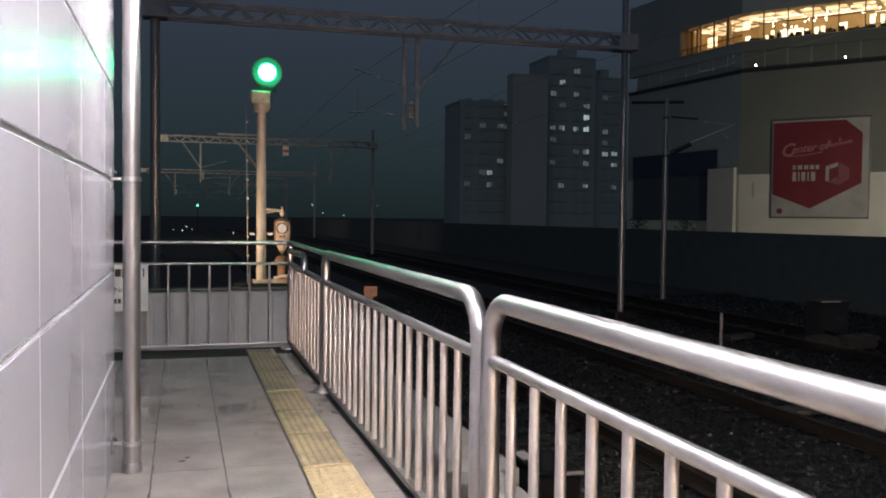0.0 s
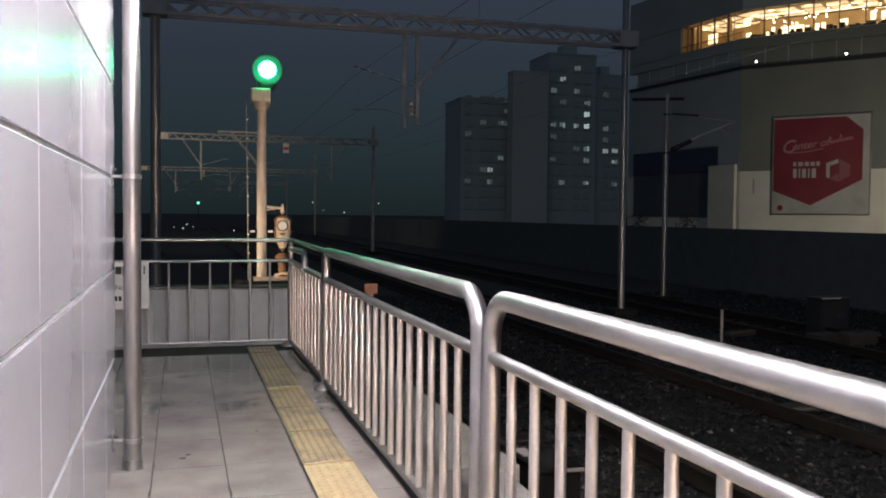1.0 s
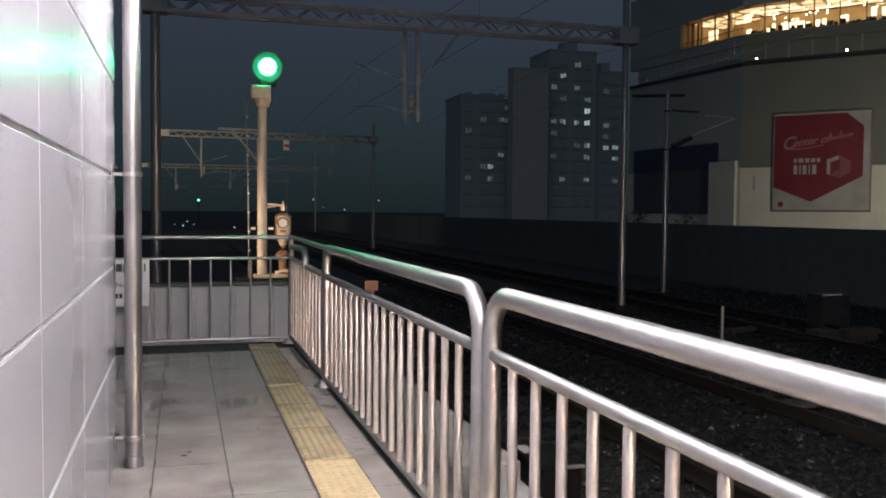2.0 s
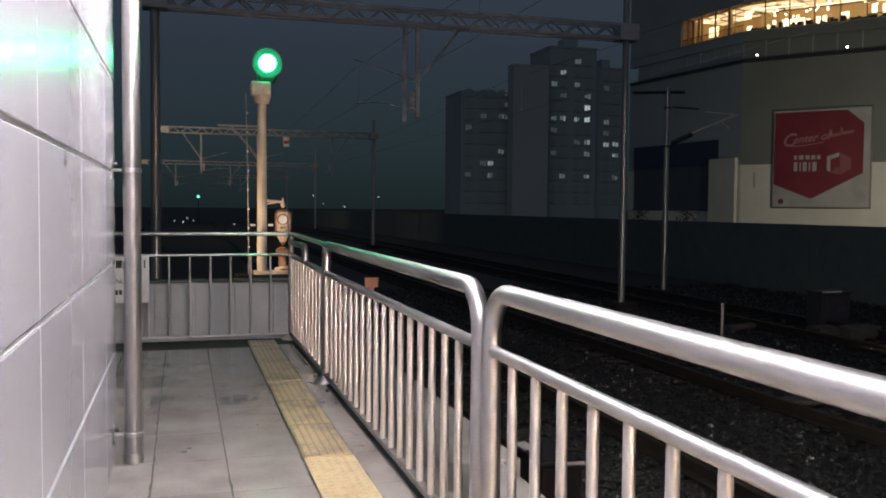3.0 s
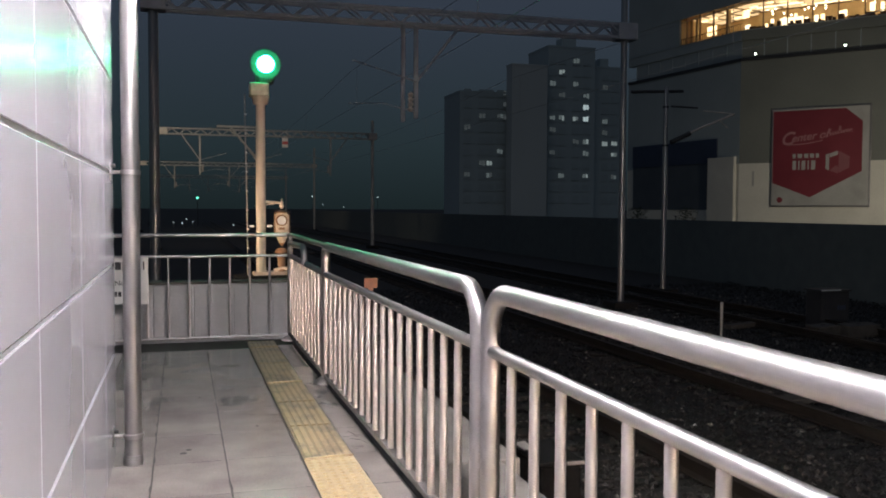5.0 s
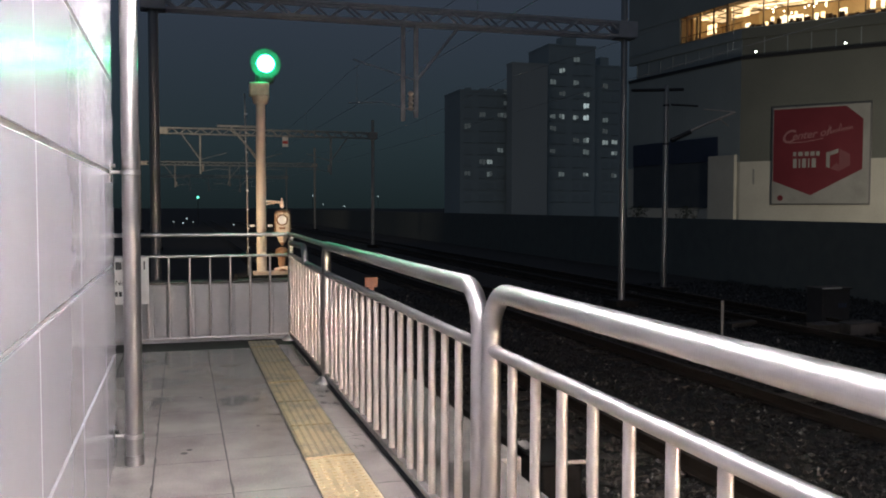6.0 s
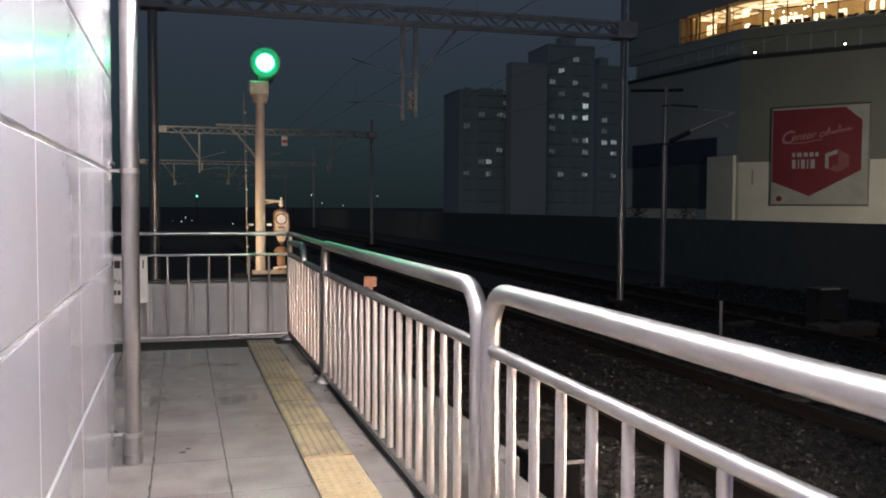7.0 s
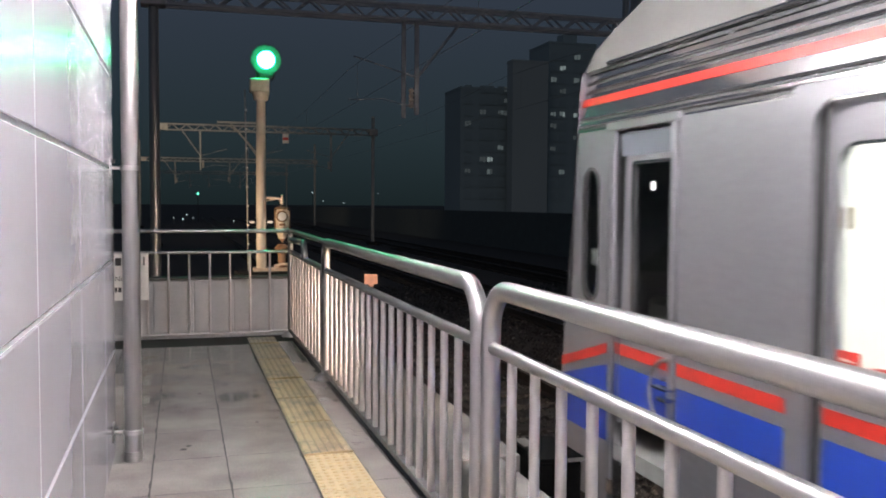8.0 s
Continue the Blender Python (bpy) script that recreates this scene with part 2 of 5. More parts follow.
G = dict(
    green=glow("green_signal_light", (0.036, 1.0, 0.40), 112),
    green_far=glow("far_green_light", (0.15, 1.0, 0.65), 3.0),
    head=glow("headlight_bulb", (1.0, 0.73, 0.56), 26000),
    # added bulbs that give the headlights' wide spill
    marker=glow("spill_lamp_bulb", (1.0, 0.74, 0.56), 10000),
    tube=glow("tube_light", (1.0, 0.95, 0.955), 262),
    saloon=glow("saloon_light", (1.0, 0.97, 0.91), 40),
    shop=glow("shop_ceiling_light", (1.0, 0.70, 0.36), 2.6),
    shop_panel=glow("luminous_ceiling_panel", (1.0, 0.68, 0.34), 1.15),
    shop_hot=glow("shop_display_light", (1.0, 0.82, 0.52), 2.2),
    window_a=glow("cool_window_light", (0.68, 0.84, 0.86), 0.52),
    window_b=glow("soft_window_light", (0.66, 0.80, 0.80), 0.27),
    window_c=glow("dim_window_light", (0.60, 0.74, 0.76), 0.13),
    window_d=glow("faint_window_light", (0.60, 0.72, 0.76), 0.065),
    dot=glow("far_lamp_and_glint_light", (0.75, 0.95, 1.0), 1.2),
    spot_warm=glow("warm_spot_light", (1.0, 0.86, 0.62), 9),
    spot=glow("facade_lamp_light", (0.95, 1.0, 0.85), 10),
)


# ---- building helpers ----
def base_of(ob):
    v = Vector((0, 0, 0))
    while ob:
        v += ob.location
        ob = ob.parent
    return v


def thing(name, at, label, category, group="", kind=""):
    ob = new(name)
    ob.empty_display_size = 0.2
    ob.location = at
    return tagged(ob, label, category, group, kind)


def finish(bm, name, material, smooth=False):
    me = bpy.data.meshes.new(name)
    bmesh.ops.recalc_face_normals(bm, faces=bm.faces)
    bm.to_mesh(me)
    bm.free()
    me.materials.append(material)
    if smooth:
        for p in me.polygons:
            p.use_smooth = True
        me.set_sharp_from_angle(angle=radians(40))
    return me


def part(name, bm, material, parent=None, label="", smooth=False):
    """Links a bmesh, given in world metres, as one mesh under a thing or a part."""
    if parent:
        bmesh.ops.translate(bm, vec=-base_of(parent), verts=bm.verts)
    ob = new(name, finish(bm, name, material, smooth))
    ob.parent = parent
    return tagged(ob, label)


def piece(name, mesh, parent, at):
    ob = new(name, mesh)
    ob.parent = parent
    ob.location = Vector(at) - (base_of(parent) if parent else Vector())
    return ob


def box(x0, x1, y0, y1, z0, z1, bevel=0.0, bm=None):
    bm2 = bmesh.new()
    bmesh.ops.create_cube(bm2, size=1)
    for v in bm2.verts:
        v.co = (x0 + (v.co.x + 0.5) * (x1 - x0), y0 + (v.co.y + 0.5) * (y1 - y0), z0 + (v.co.z + 0.5) * (z1 - z0))
    if bevel:
        bmesh.ops.bevel(bm2, geom=bm2.edges[:], offset=bevel, segments=2, affect="EDGES", profile=0.5)
    return join(bm, bm2) if bm else bm2


def join(bm, other):
    me = bpy.data.meshes.new("t")
    other.to_mesh(me)
    other.free()
    bm.from_mesh(me)
    bpy.data.meshes.remove(me)
    return bm


def cyl(a, b, r, seg=16, r2=None, bm=None):
    """A closed cylinder or cone from a to b."""
    a, b = Vector(a), Vector(b)
    bm2 = bmesh.new()
    bmesh.ops.create_cone(bm2, cap_ends=True, segments=seg, radius1=r, radius2=r if r2 is None else r2, depth=(b - a).length)
    turn = Vector((0, 0, 1)).rotation_difference(b - a).to_matrix().to_4x4()
    bmesh.ops.transform(bm2, matrix=Matrix.Translation((a + b) / 2) @ turn, verts=bm2.verts)
    return join(bm, bm2) if bm else bm2


def sweep(pts, r, seg=16, bm=None):
    """A tube along points, with closed ends."""
    pts = [Vector(p) for p in pts]
    bm2 = bmesh.new()
    rings, side = [], None
    for i, p in enumerate(pts):
        d = (pts[min(i + 1, len(pts) - 1)] - pts[max(i - 1, 0)]).normalized()
        if side is None:
            side = d.orthogonal().normalized()
        side = (side - d * side.dot(d)).normalized()
        up = d.cross(side)
        rings.append([bm2.verts.new(p + r * (math.cos(k * math.tau / seg) * side + math.sin(k * math.tau / seg) * up)) for k in range(seg)])
    for a, b in zip(rings, rings[1:]):
        for k in range(seg):
            bm2.faces.new((a[k], a[(k + 1) % seg], b[(k + 1) % seg], b[k]))
    bm2.faces.new(rings[0][::-1])
    bm2.faces.new(rings[-1])
    return join(bm, bm2) if bm else bm2


def bend(corner, d_in, d_out, r, n=8):
    """Points of a round bend at a corner between two directions."""
    c, u, v = Vector(corner), Vector(d_in).normalized(), Vector(d_out).normalized()
    o = c - u * r + v * r
    return [o + r * (math.sin(a) * u - math.cos(a) * v) for a in (math.pi / 2 * k / n for k in range(n + 1))]


def lathe(profile, centre, seg=24, axis="z"):
    """A body of revolution from (radius, height) pairs."""
    bm = bmesh.new()
    rings = []
    for r, h in profile:
        ring = []
        for k in range(seg):
            a = k * math.tau / seg
            c = (r * math.cos(a), r * math.sin(a), h) if axis == "z" else (r * math.cos(a), h, r * math.sin(a))
            ring.append(bm.verts.new(Vector(centre) + Vector(c)))
        rings.append(ring)
    for a, b in zip(rings, rings[1:]):
        for k in range(seg):
            bm.faces.new((a[k], a[(k + 1) % seg], b[(k + 1) % seg], b[k]))
    if profile[0][0] > 1e-4:
        bm.faces.new(rings[0])
    if profile[-1][0] > 1e-4:
        bm.faces.new(rings[-1])
    bmesh.ops.remove_doubles(bm, verts=bm.verts, dist=1e-5)
    return bm


def words(text, size, material, parent, matrix, name="lettering", shear=0.0, bold=0.0):
    """Built-in-font lettering as a thin mesh; matrix puts its x along the line and its z out of the face."""
    cu = bpy.data.curves.new("t", "FONT")
    cu.body, cu.size, cu.extrude, cu.shear, cu.offset = text, size, 0.004, shear, bold
    tmp = bpy.data.objects.new("t", cu)
    scene.collection.objects.link(tmp)
    bpy.context.view_layer.update()
    me = bpy.data.meshes.new_from_object(tmp.evaluated_get(bpy.context.evaluated_depsgraph_get()))
    bpy.data.objects.remove(tmp)
    bpy.data.curves.remove(cu)
    me.transform(Matrix.Translation(-base_of(parent)) @ matrix)
    me.materials.clear()
    me.materials.append(material)
    ob = new(name, me)
    ob.parent = parent
    return ob


# ---- the setting: ground, platform, wall, canopy, barrier ----
def structure(name, bm, material, label, smooth=False):
    return tagged(part(name, bm, material, None, label, smooth), label, kind="structure")


GROUND = -1.25


def build_ground():
    bm = bmesh.new()
    bmesh.ops.create_grid(bm, x_segments=1, y_segments=1, size=1)
    for v in bm.verts:
        v.co = (v.co.x * 1500, v.co.y * 1500, GROUND)
    structure("ground", bm, M["soil"], "dark ballast bed reaching to the horizon")


WALL_X, WALL_END = -0.375, 5.42


def build_platform():
    structure("platform_base", box(-4.5, 1.20, -16, 9.80, GROUND - 0.2, -0.03), M["concrete"], "concrete body of the platform end")
    structure("platform_ledge", box(1.203, 1.905, 4.79, 14.0, GROUND - 0.2, -0.02, 0.012), M["concrete"], "pale concrete ledge outside the railing")
    structure("platform_ledge_end", box(1.203, 1.775, 3.3, 4.787, GROUND - 0.2, -0.02, 0.012), M["concrete"], "narrower pale concrete end of the ledge")
    structure("floor_bed", box(-4.5, 1.198, -16, 9.78, -0.029, -0.0014), M["mortar"], "dark bedding between the floor tiles")
    structure("gutter", box(1.13, 1.19, 3.3, 9.6, -0.0025, 0.0005), M["dark"], "dark drain strip under the railing")
    structure("signal_plinth", box(0.62, 1.45, 10.75, 11.30, GROUND - 0.1, 0.615, 0.02), M["sleeper"], "dark concrete plinth under the signal mast")
    # parapet behind the far fence, faced with panels
    deck = structure("parapet_wall", box(-4.5, 1.55, 9.90, 10.08, GROUND, 0.615, 0.01), M["parapet"], "low grey parapet behind the far fence")
    for k in range(7):
        x = -1.35 + 0.42 * k
        piece("parapet_panel", PARAPET_PANEL, deck, (x, 9.895, 0.31))
    part("coping", box(-4.4, 1.57, 9.86, 10.12, 0.617, 0.642, 0.006), M["concrete"], deck)


def build_wall():
    core = structure("wall_west", box(-0.62, WALL_X - 0.012, -16, WALL_END, 0.0, 3.3), M["joint"],
                     "station wall of pale glossy panels with white joints")
    zs = [0.0, 0.605, 1.12, 1.64, 2.16, 2.68, 3.3]
    ys = [-16 + 0.0, -3.80, -2.73, -1.66, -0.59, 0.48, 1.55, 2.62, 3.69, 4.76, WALL_END]
    shared = {}
    for y0, y1 in zip(ys, ys[1:]):
        for z0, z1 in zip(zs, zs[1:]):
            g = 0.010
            key = (round(y1 - y0, 3), round(z1 - z0, 3))
            if key not in shared:
                hy, hz = key[0] / 2 - g * 0.55, key[1] / 2 - g
                shared[key] = finish(box(-0.006, 0.006, -hy, hy, -hz, hz, 0.0025), "wall_panel", M["panel"])
            piece("wall_panel", shared[key], core, (WALL_X - 0.006, (y0 + y1) / 2, (z0 + z1) / 2))
    part("corner_trim", box(-0.625, WALL_X - 0.002, WALL_END + 0.001, WALL_END + 0.012, 0, 3.3), M["dark"], core, "dark edge trim")


def build_canopy():
    structure("canopy", box(-0.62, 1.72, -16, 6.3, 3.05, 3.17), M["canopy"], "white lined platform canopy")
    structure("back_wall", box(-4.5, 1.2, -16.3, -16.05, 0, 3.3), M["joint"], "plain wall closing the platform")
    for tx, ty in TUBES:
        t = thing("tube_lamp", (tx, ty, 2.90), "white fluorescent tube lamp under the canopy", "lamp", "platform tube lamps")
        part("housing", box(tx - 0.03, tx + 0.03, ty - 0.8, ty + 0.8, 2.93, 3.048, 0.01), M["white"], t)
        for dx in (-0.05, 0.05):
            part("tube", cyl((tx + dx, ty - 0.76, 2.88), (tx + dx, ty + 0.76, 2.88), 0.020, 10), G["tube"], t, "glowing tube", True)


# floor tiles: columns along the platform, pitch 0.615, edges chipped unevenly
def chipped(hx, hy, rng, material, name):
    """A tile whose outline wavers by a few millimetres, so that its joints are uneven."""
    pts = []
    for (ax, ay), (bx, by) in zip(((-hx, -hy), (hx, -hy), (hx, hy), (-hx, hy)), ((hx, -hy), (hx, hy), (-hx, hy), (-hx, -hy))):
        for k in range(7):
            f = k / 7
            d = rng.uniform(0.0, 0.003) if rng.random() < 0.85 else rng.uniform(0.003, 0.009)
            x, y = ax + (bx - ax) * f, ay + (by - ay) * f
            pts.append((x - math.copysign(d, x), y - math.copysign(d, y)))
    bm = bmesh.new()
    top = [bm.verts.new((x, y, 0.0068)) for x, y in pts]
    inner = [bm.verts.new((x - math.copysign(0.003, x), y - math.copysign(0.003, y), 0.008)) for x, y in pts]
    low = [bm.verts.new((x, y, -0.008)) for x, y in pts]
    bm.faces.new(inner)
    for k in range(len(pts)):
        bm.faces.new((top[k - 1], top[k], inner[k], inner[k - 1]))
        bm.faces.new((low[k - 1], low[k], top[k], top[k - 1]))
    return finish(bm, name, material)


def build_floor():
    floor = thing("floor", (0.3, 3, 0), "grey wet-looking square-cut platform floor tiles", "floor", kind="structure")
    cols = [-1.36, -0.96, -0.56, -0.163, 0.235, 0.655]
    rng = random.Random(17)
    shared = {}
    for x0, x1 in zip(cols, cols[1:]):
        for k in range(-14, 7):
            y0 = 5.152 + 0.615 * k
            y1 = min(y0 + 0.615, 9.17)
            if x1 <= -0.55 and y1 < 5.5:
                continue
            key = (round(x1 - x0, 3), round(y1 - y0, 3), k % 3)
            if key not in shared:
                shared[key] = chipped(key[0] / 2 - 0.0018, key[1] / 2 - 0.0018, rng, M["tile"], "tile")
            t = piece("tile", shared[key], floor, ((x0 + x1) / 2, (y0 + y1) / 2, -0.008 + rng.uniform(-0.0006, 0.0004)))
            t.rotation_euler = (rng.uniform(-0.0016, 0.0016), rng.uniform(-0.0016, 0.0016), 0)
    edge = [chipped(0.078, 0.300, rng, M["tile"], "edge_tile") for _ in range(3)]
    for k in range(-15, 7):
        piece("edge_tile", edge[k % 3], floor, (1.035, 5.40 + 0.606 * k, -0.008))
    # wet dark drain channel before the end fence, with a round steel lip
    part("drain_channel", box(-1.36, 0.655, 9.195, 9.775, -0.02, -0.006), M["wet_channel"], floor, "dark wet drain channel")
    part("channel_lip", sweep([(-1.36, 9.182, -0.003), (0.655, 9.182, -0.003)], 0.007, 12), M["steel_dull"], floor, "worn steel lip of the channel", True)


def build_floor_marks():
    """Cracked edge tile and a few dark marks on the paving."""
    rng = random.Random(21)
    t = thing("floor_crack", (1.03, 5.5, 0), "dark cracks in a broken edge tile", "crack")
    for k in range(7):
        x, y = 0.965 + rng.uniform(0, 0.10), 5.2 + 0.06 * k
        pts = [(x + 0.022 * i + rng.uniform(-0.012, 0.012), y + rng.uniform(-0.045, 0.045), 0.0004) for i in range(4)]
        part("crack_line", sweep(pts, 0.0014, 5), M["mortar"], t)
    for x, y, r in ((0.03, 5.42, 0.018), (0.0, 5.35, 0.022), (0.12, 6.9, 0.015), (0.47, 5.9, 0.012)):
        s = thing("gum_stain", (x, y, 0), "flat dark trodden gum spot on the paving", "stain", "gum stains")
        part("spot", lathe([(0.0, 0.0028), (r * 0.7, 0.0026), (r, 0.0005), (0.0, 0.0002)], (x, y, 0.0), 9), M["mortar"], s)


def tactile(x0, x1, y0, y1, dots):
    """A rubber tactile mat, with its studs where it has them."""
    bm = box(x0 + 0.002, x1 - 0.002, y0 + 0.003, y1 - 0.003, 0.001, 0.007, 0.0015)
    if dots:
        ny = int((y1 - y0) / 0.052)
        for i in range(6):
            for j in range(ny):
                cx, cy = x0 + 0.025 + i * 0.048, y0 + 0.03 + j * (y1 - y0 - 0.06) / max(1, ny - 1)
                cyl((cx, cy, 0.0065), (cx, cy, 0.0115), 0.0155, 8, 0.010, bm)
    return bm


def build_tactile():
    strip = thing("tactile_strip", (0.8, 6, 0), "yellow rubber tactile paving strip, stained and scuffed", "tactile paving")
    ys = [-3.3, -2.6, -1.9, -1.2, -0.5, 0.2, 0.9, 1.6, 2.3, 3.0, 3.68, 4.35, 5.015, 5.785, 6.53, 7.28, 8.22, 9.175, 9.62]
    x0, x1, n = 0.66, 0.952, 6
    for k, (y0, y1) in enumerate(zip(ys, ys[1:])):
        dots = y1 < 5.1
        m = part("tactile_mat", tactile(x0, x1, y0, y1, dots), M["yellow" if dots else "yellow_dirt_dim"], strip)
        for i in range(0 if dots else n):
            cx = x0 + 0.032 + i * (x1 - x0 - 0.064) / (n - 1)
            part("raised_bar", box(cx - 0.015, cx + 0.015, y0 + 0.012, y1 - 0.012, 0.0065, 0.0115, 0.002), M["yellow_worn"], m)
    for y in (5.015, 7.28, 9.175):
        part("lifted_edge", sweep([(0.664, y - 0.01, 0.010), (0.80, y - 0.004, 0.014), (0.948, y + 0.004, 0.012)], 0.006, 6), M["yellow"], strip,
             "curled mat edge", True)


# ---- railings ----
RX, RAIL_Z, MID_Z = 1.132, 1.133, 0.905


def flange(x, y):
    return lathe([(0.085, 0.0), (0.085, 0.006), (0.070, 0.026), (0.050, 0.040), (0.037, 0.055)], (x - 0.015, y, 0.0), 20)


def build_side_railing(y_near, y_far, posts, bars, label, near_bend, far_bend, far_r=0.17):
    t = thing("railing", (RX, (y_near + y_far) / 2, 0), label, "railing", "platform end railings")
    pts = []
    r = 0.17
    if near_bend:
        pts += [(RX, y_near, 0.03)] + bend((RX, y_near, RAIL_Z), (0, 0, 1), (0, 1, 0), r)
    else:
        pts += [(RX, y_near, RAIL_Z)]
    if far_bend:
        pts += bend((RX, y_far, RAIL_Z), (0, 1, 0), (0, 0, -1), far_r) + [(RX, y_far, 0.03)]
    else:
        pts += [(RX, y_far, RAIL_Z)]
    part("top_rail", sweep(pts, 0.0375, 28), M["steel"], t, "thick polished tube handrail with rounded end", True)
    part("mid_rail", sweep([(RX, y_near - (0.03 if near_bend else 0), MID_Z), (RX, y_far + (0.05 if far_r > 0.15 else 0), MID_Z)], 0.0245, 20), M["steel"], t, smooth=True)
    part("bottom_rail", box(RX - 0.02, RX + 0.02, y_near, y_far, 0.05, 0.085, 0.004), M["steel_dull"], t, "dull grey lower rail")
    for y in posts:
        part("post", cyl((RX, y, 0.02), (RX, y, RAIL_Z - 0.02), 0.030, 20), M["steel"], t, smooth=True)
        part("collar", cyl((RX, y, RAIL_Z - 0.045), (RX, y, RAIL_Z - 0.03), 0.036, 20), M["steel"], t, smooth=True)
    for y in list(posts) + ([y_near] if near_bend else []) + ([y_far] if far_bend else []):
        f = part("foot_flange", flange(RX, y), M["steel_dull"], t, "domed steel floor flange", True)
        for k in range(4):
            a = radians(45 + 90 * k)
            bx, by = RX - 0.015 + 0.072 * math.cos(a), y + 0.072 * math.sin(a)
            part("bolt", cyl((bx, by, 0.006), (bx, by, 0.018), 0.008, 6), M["steel"], f)
    bar = finish(cyl((0, 0, 0.07), (0, 0, MID_Z - 0.005), 0.0178, 16), "baluster", M["steel_bar"], True)
    for y in bars:
        if all(abs(y - p) > 0.05 for p in posts):
            piece("baluster", bar, t, (RX, y, 0))


def build_far_fence():
    y = 9.66
    t = thing("end_fence", (0, y, 0), "polished steel barrier fence across the platform end", "railing")
    part("top_rail", sweep([(-2.6, y, 1.152)] + bend((RX, y, 1.152), (1, 0, 0), (0, -1, 0), 0.05) + [(RX, 8.9, 1.15), (RX, 7.20, 1.135)], 0.022, 16),
         M["steel"], t, smooth=True)
    part("mid_rail", sweep([(-2.6, y, 0.928), (RX, y, 0.928)], 0.016, 14), M["steel"], t, smooth=True)
    part("bottom_rail", sweep([(-2.6, y, 0.052), (RX, y, 0.062)], 0.016, 14), M["steel"], t, smooth=True)
    part("corner_post", cyl((RX, y, 0.02), (RX, y, 1.14), 0.030, 18), M["steel"], t, smooth=True)
    part("foot_flange", flange(RX, y), M["steel"], t, smooth=True)
    part("end_hoop", sweep([(RX - 0.012, 9.58, 1.06)] + bend((RX - 0.012, 8.42, 1.07), (0, -1, 0), (0, 0, -1), 0.14) + [(RX - 0.012, 8.42, 0.90)], 0.031, 18),
         M["steel"], t, "curved tube end of the short corner panel", True)
    bar = finish(cyl((0, 0, 0.06), (0, 0, 0.925), 0.0125, 12), "baluster", M["steel_bar"], True)
    for k in range(-11, 6):
        piece("baluster", bar, t, (-0.157 + 0.2092 * k + 0.02, y, 0))
    # warning board tied to the fence
    s = thing("warning_board", (-0.55, y - 0.04, 0.68), "white warning board with dark lettering tied to the fence", "sign")
    part("board", box(-0.86, -0.335, y - 0.045, y - 0.03, 0.44, 0.925, 0.004), M["white"], s)
    for x0, x1, z0, z1, m in [(-0.66, -0.60, 0.80, 0.88, "ink"), (-0.59, -0.545, 0.79, 0.88, "ink"), (-0.80, -0.70, 0.79, 0.88, "ink"),
                              (-0.385, -0.372, 0.80, 0.885, "ink"), (-0.665, -0.64, 0.525, 0.575, "ink"), (-0.63, -0.60, 0.525, 0.575, "ink"),
                              (-0.585, -0.565, 0.525, 0.54, "ink"), (-0.82, -0.70, 0.66, 0.70, "ink"), (-0.82, -0.69, 0.53, 0.57, "ink")]:
        part("print_bar", box(x0, x1, y - 0.048, y - 0.0455, z0, z1), M[m], s)
    words("No", 0.075, M["ink"], s, Matrix.Translation((-0.665, y - 0.047, 0.64)) @ pose(0, 0, 0, 90, 0, 0))


def build_corner_panel():
    """The short panel between the long railing and the corner post."""
    t = thing("corner_railing", (RX, 8.4, 0), "short polished steel railing panel at the platform corner", "railing")
    part("mid_rail", sweep([(RX, 7.235, MID_Z), (RX, 9.63, 0.925)], 0.0245, 20), M["steel"], t, smooth=True)
    part("bottom_rail", box(RX - 0.02, RX + 0.02, 7.235, 9.63, 0.05, 0.085, 0.004), M["steel_dull"], t)
    bar = finish(cyl((0, 0, 0.07), (0, 0, MID_Z), 0.0178, 16), "baluster", M["steel_bar"], True)
    for k in range(11):
        piece("baluster", bar, t, (RX, 7.41 + 0.205 * k, 0))


def build_pipe():
    x, y = -0.269, 5.20
    t = thing("drain_pipe", (x, y, 0), "tall galvanised pipe clamped to the wall end", "pipe")
    part("tube", cyl((x, y, 0.0), (x, y, 4.4), 0.0475, 28), M["pipe"], t, smooth=True)
    part("sleeve", lathe([(0.052, 0.0), (0.052, 0.05), (0.049, 0.055)], (x, y, 0.0), 28), M["steel_dull"], t, smooth=True)
    for z in (1.64, 0.165, 2.9):
        c = part("clamp", lathe([(0.0485, 0), (0.0545, 0.003), (0.0545, 0.025), (0.0485, 0.028)], (x, y, z - 0.014), 28), M["steel"], t, smooth=True)
        part("bracket", cyl((WALL_X + 0.001, y, z), (x - 0.045, y, z), 0.010, 10), M["steel"], c, smooth=True)
        part("bolt", cyl((WALL_X + 0.004, y - 0.03, z + 0.035), (WALL_X + 0.03, y - 0.03, z + 0.035), 0.012, 6), M["dark"], c)
        part("wall_plate", box(WALL_X + 0.0005, WALL_X + 0.006, y - 0.05, y + 0.05, z - 0.05, z + 0.05, 0.002), M["steel_dull"], c)


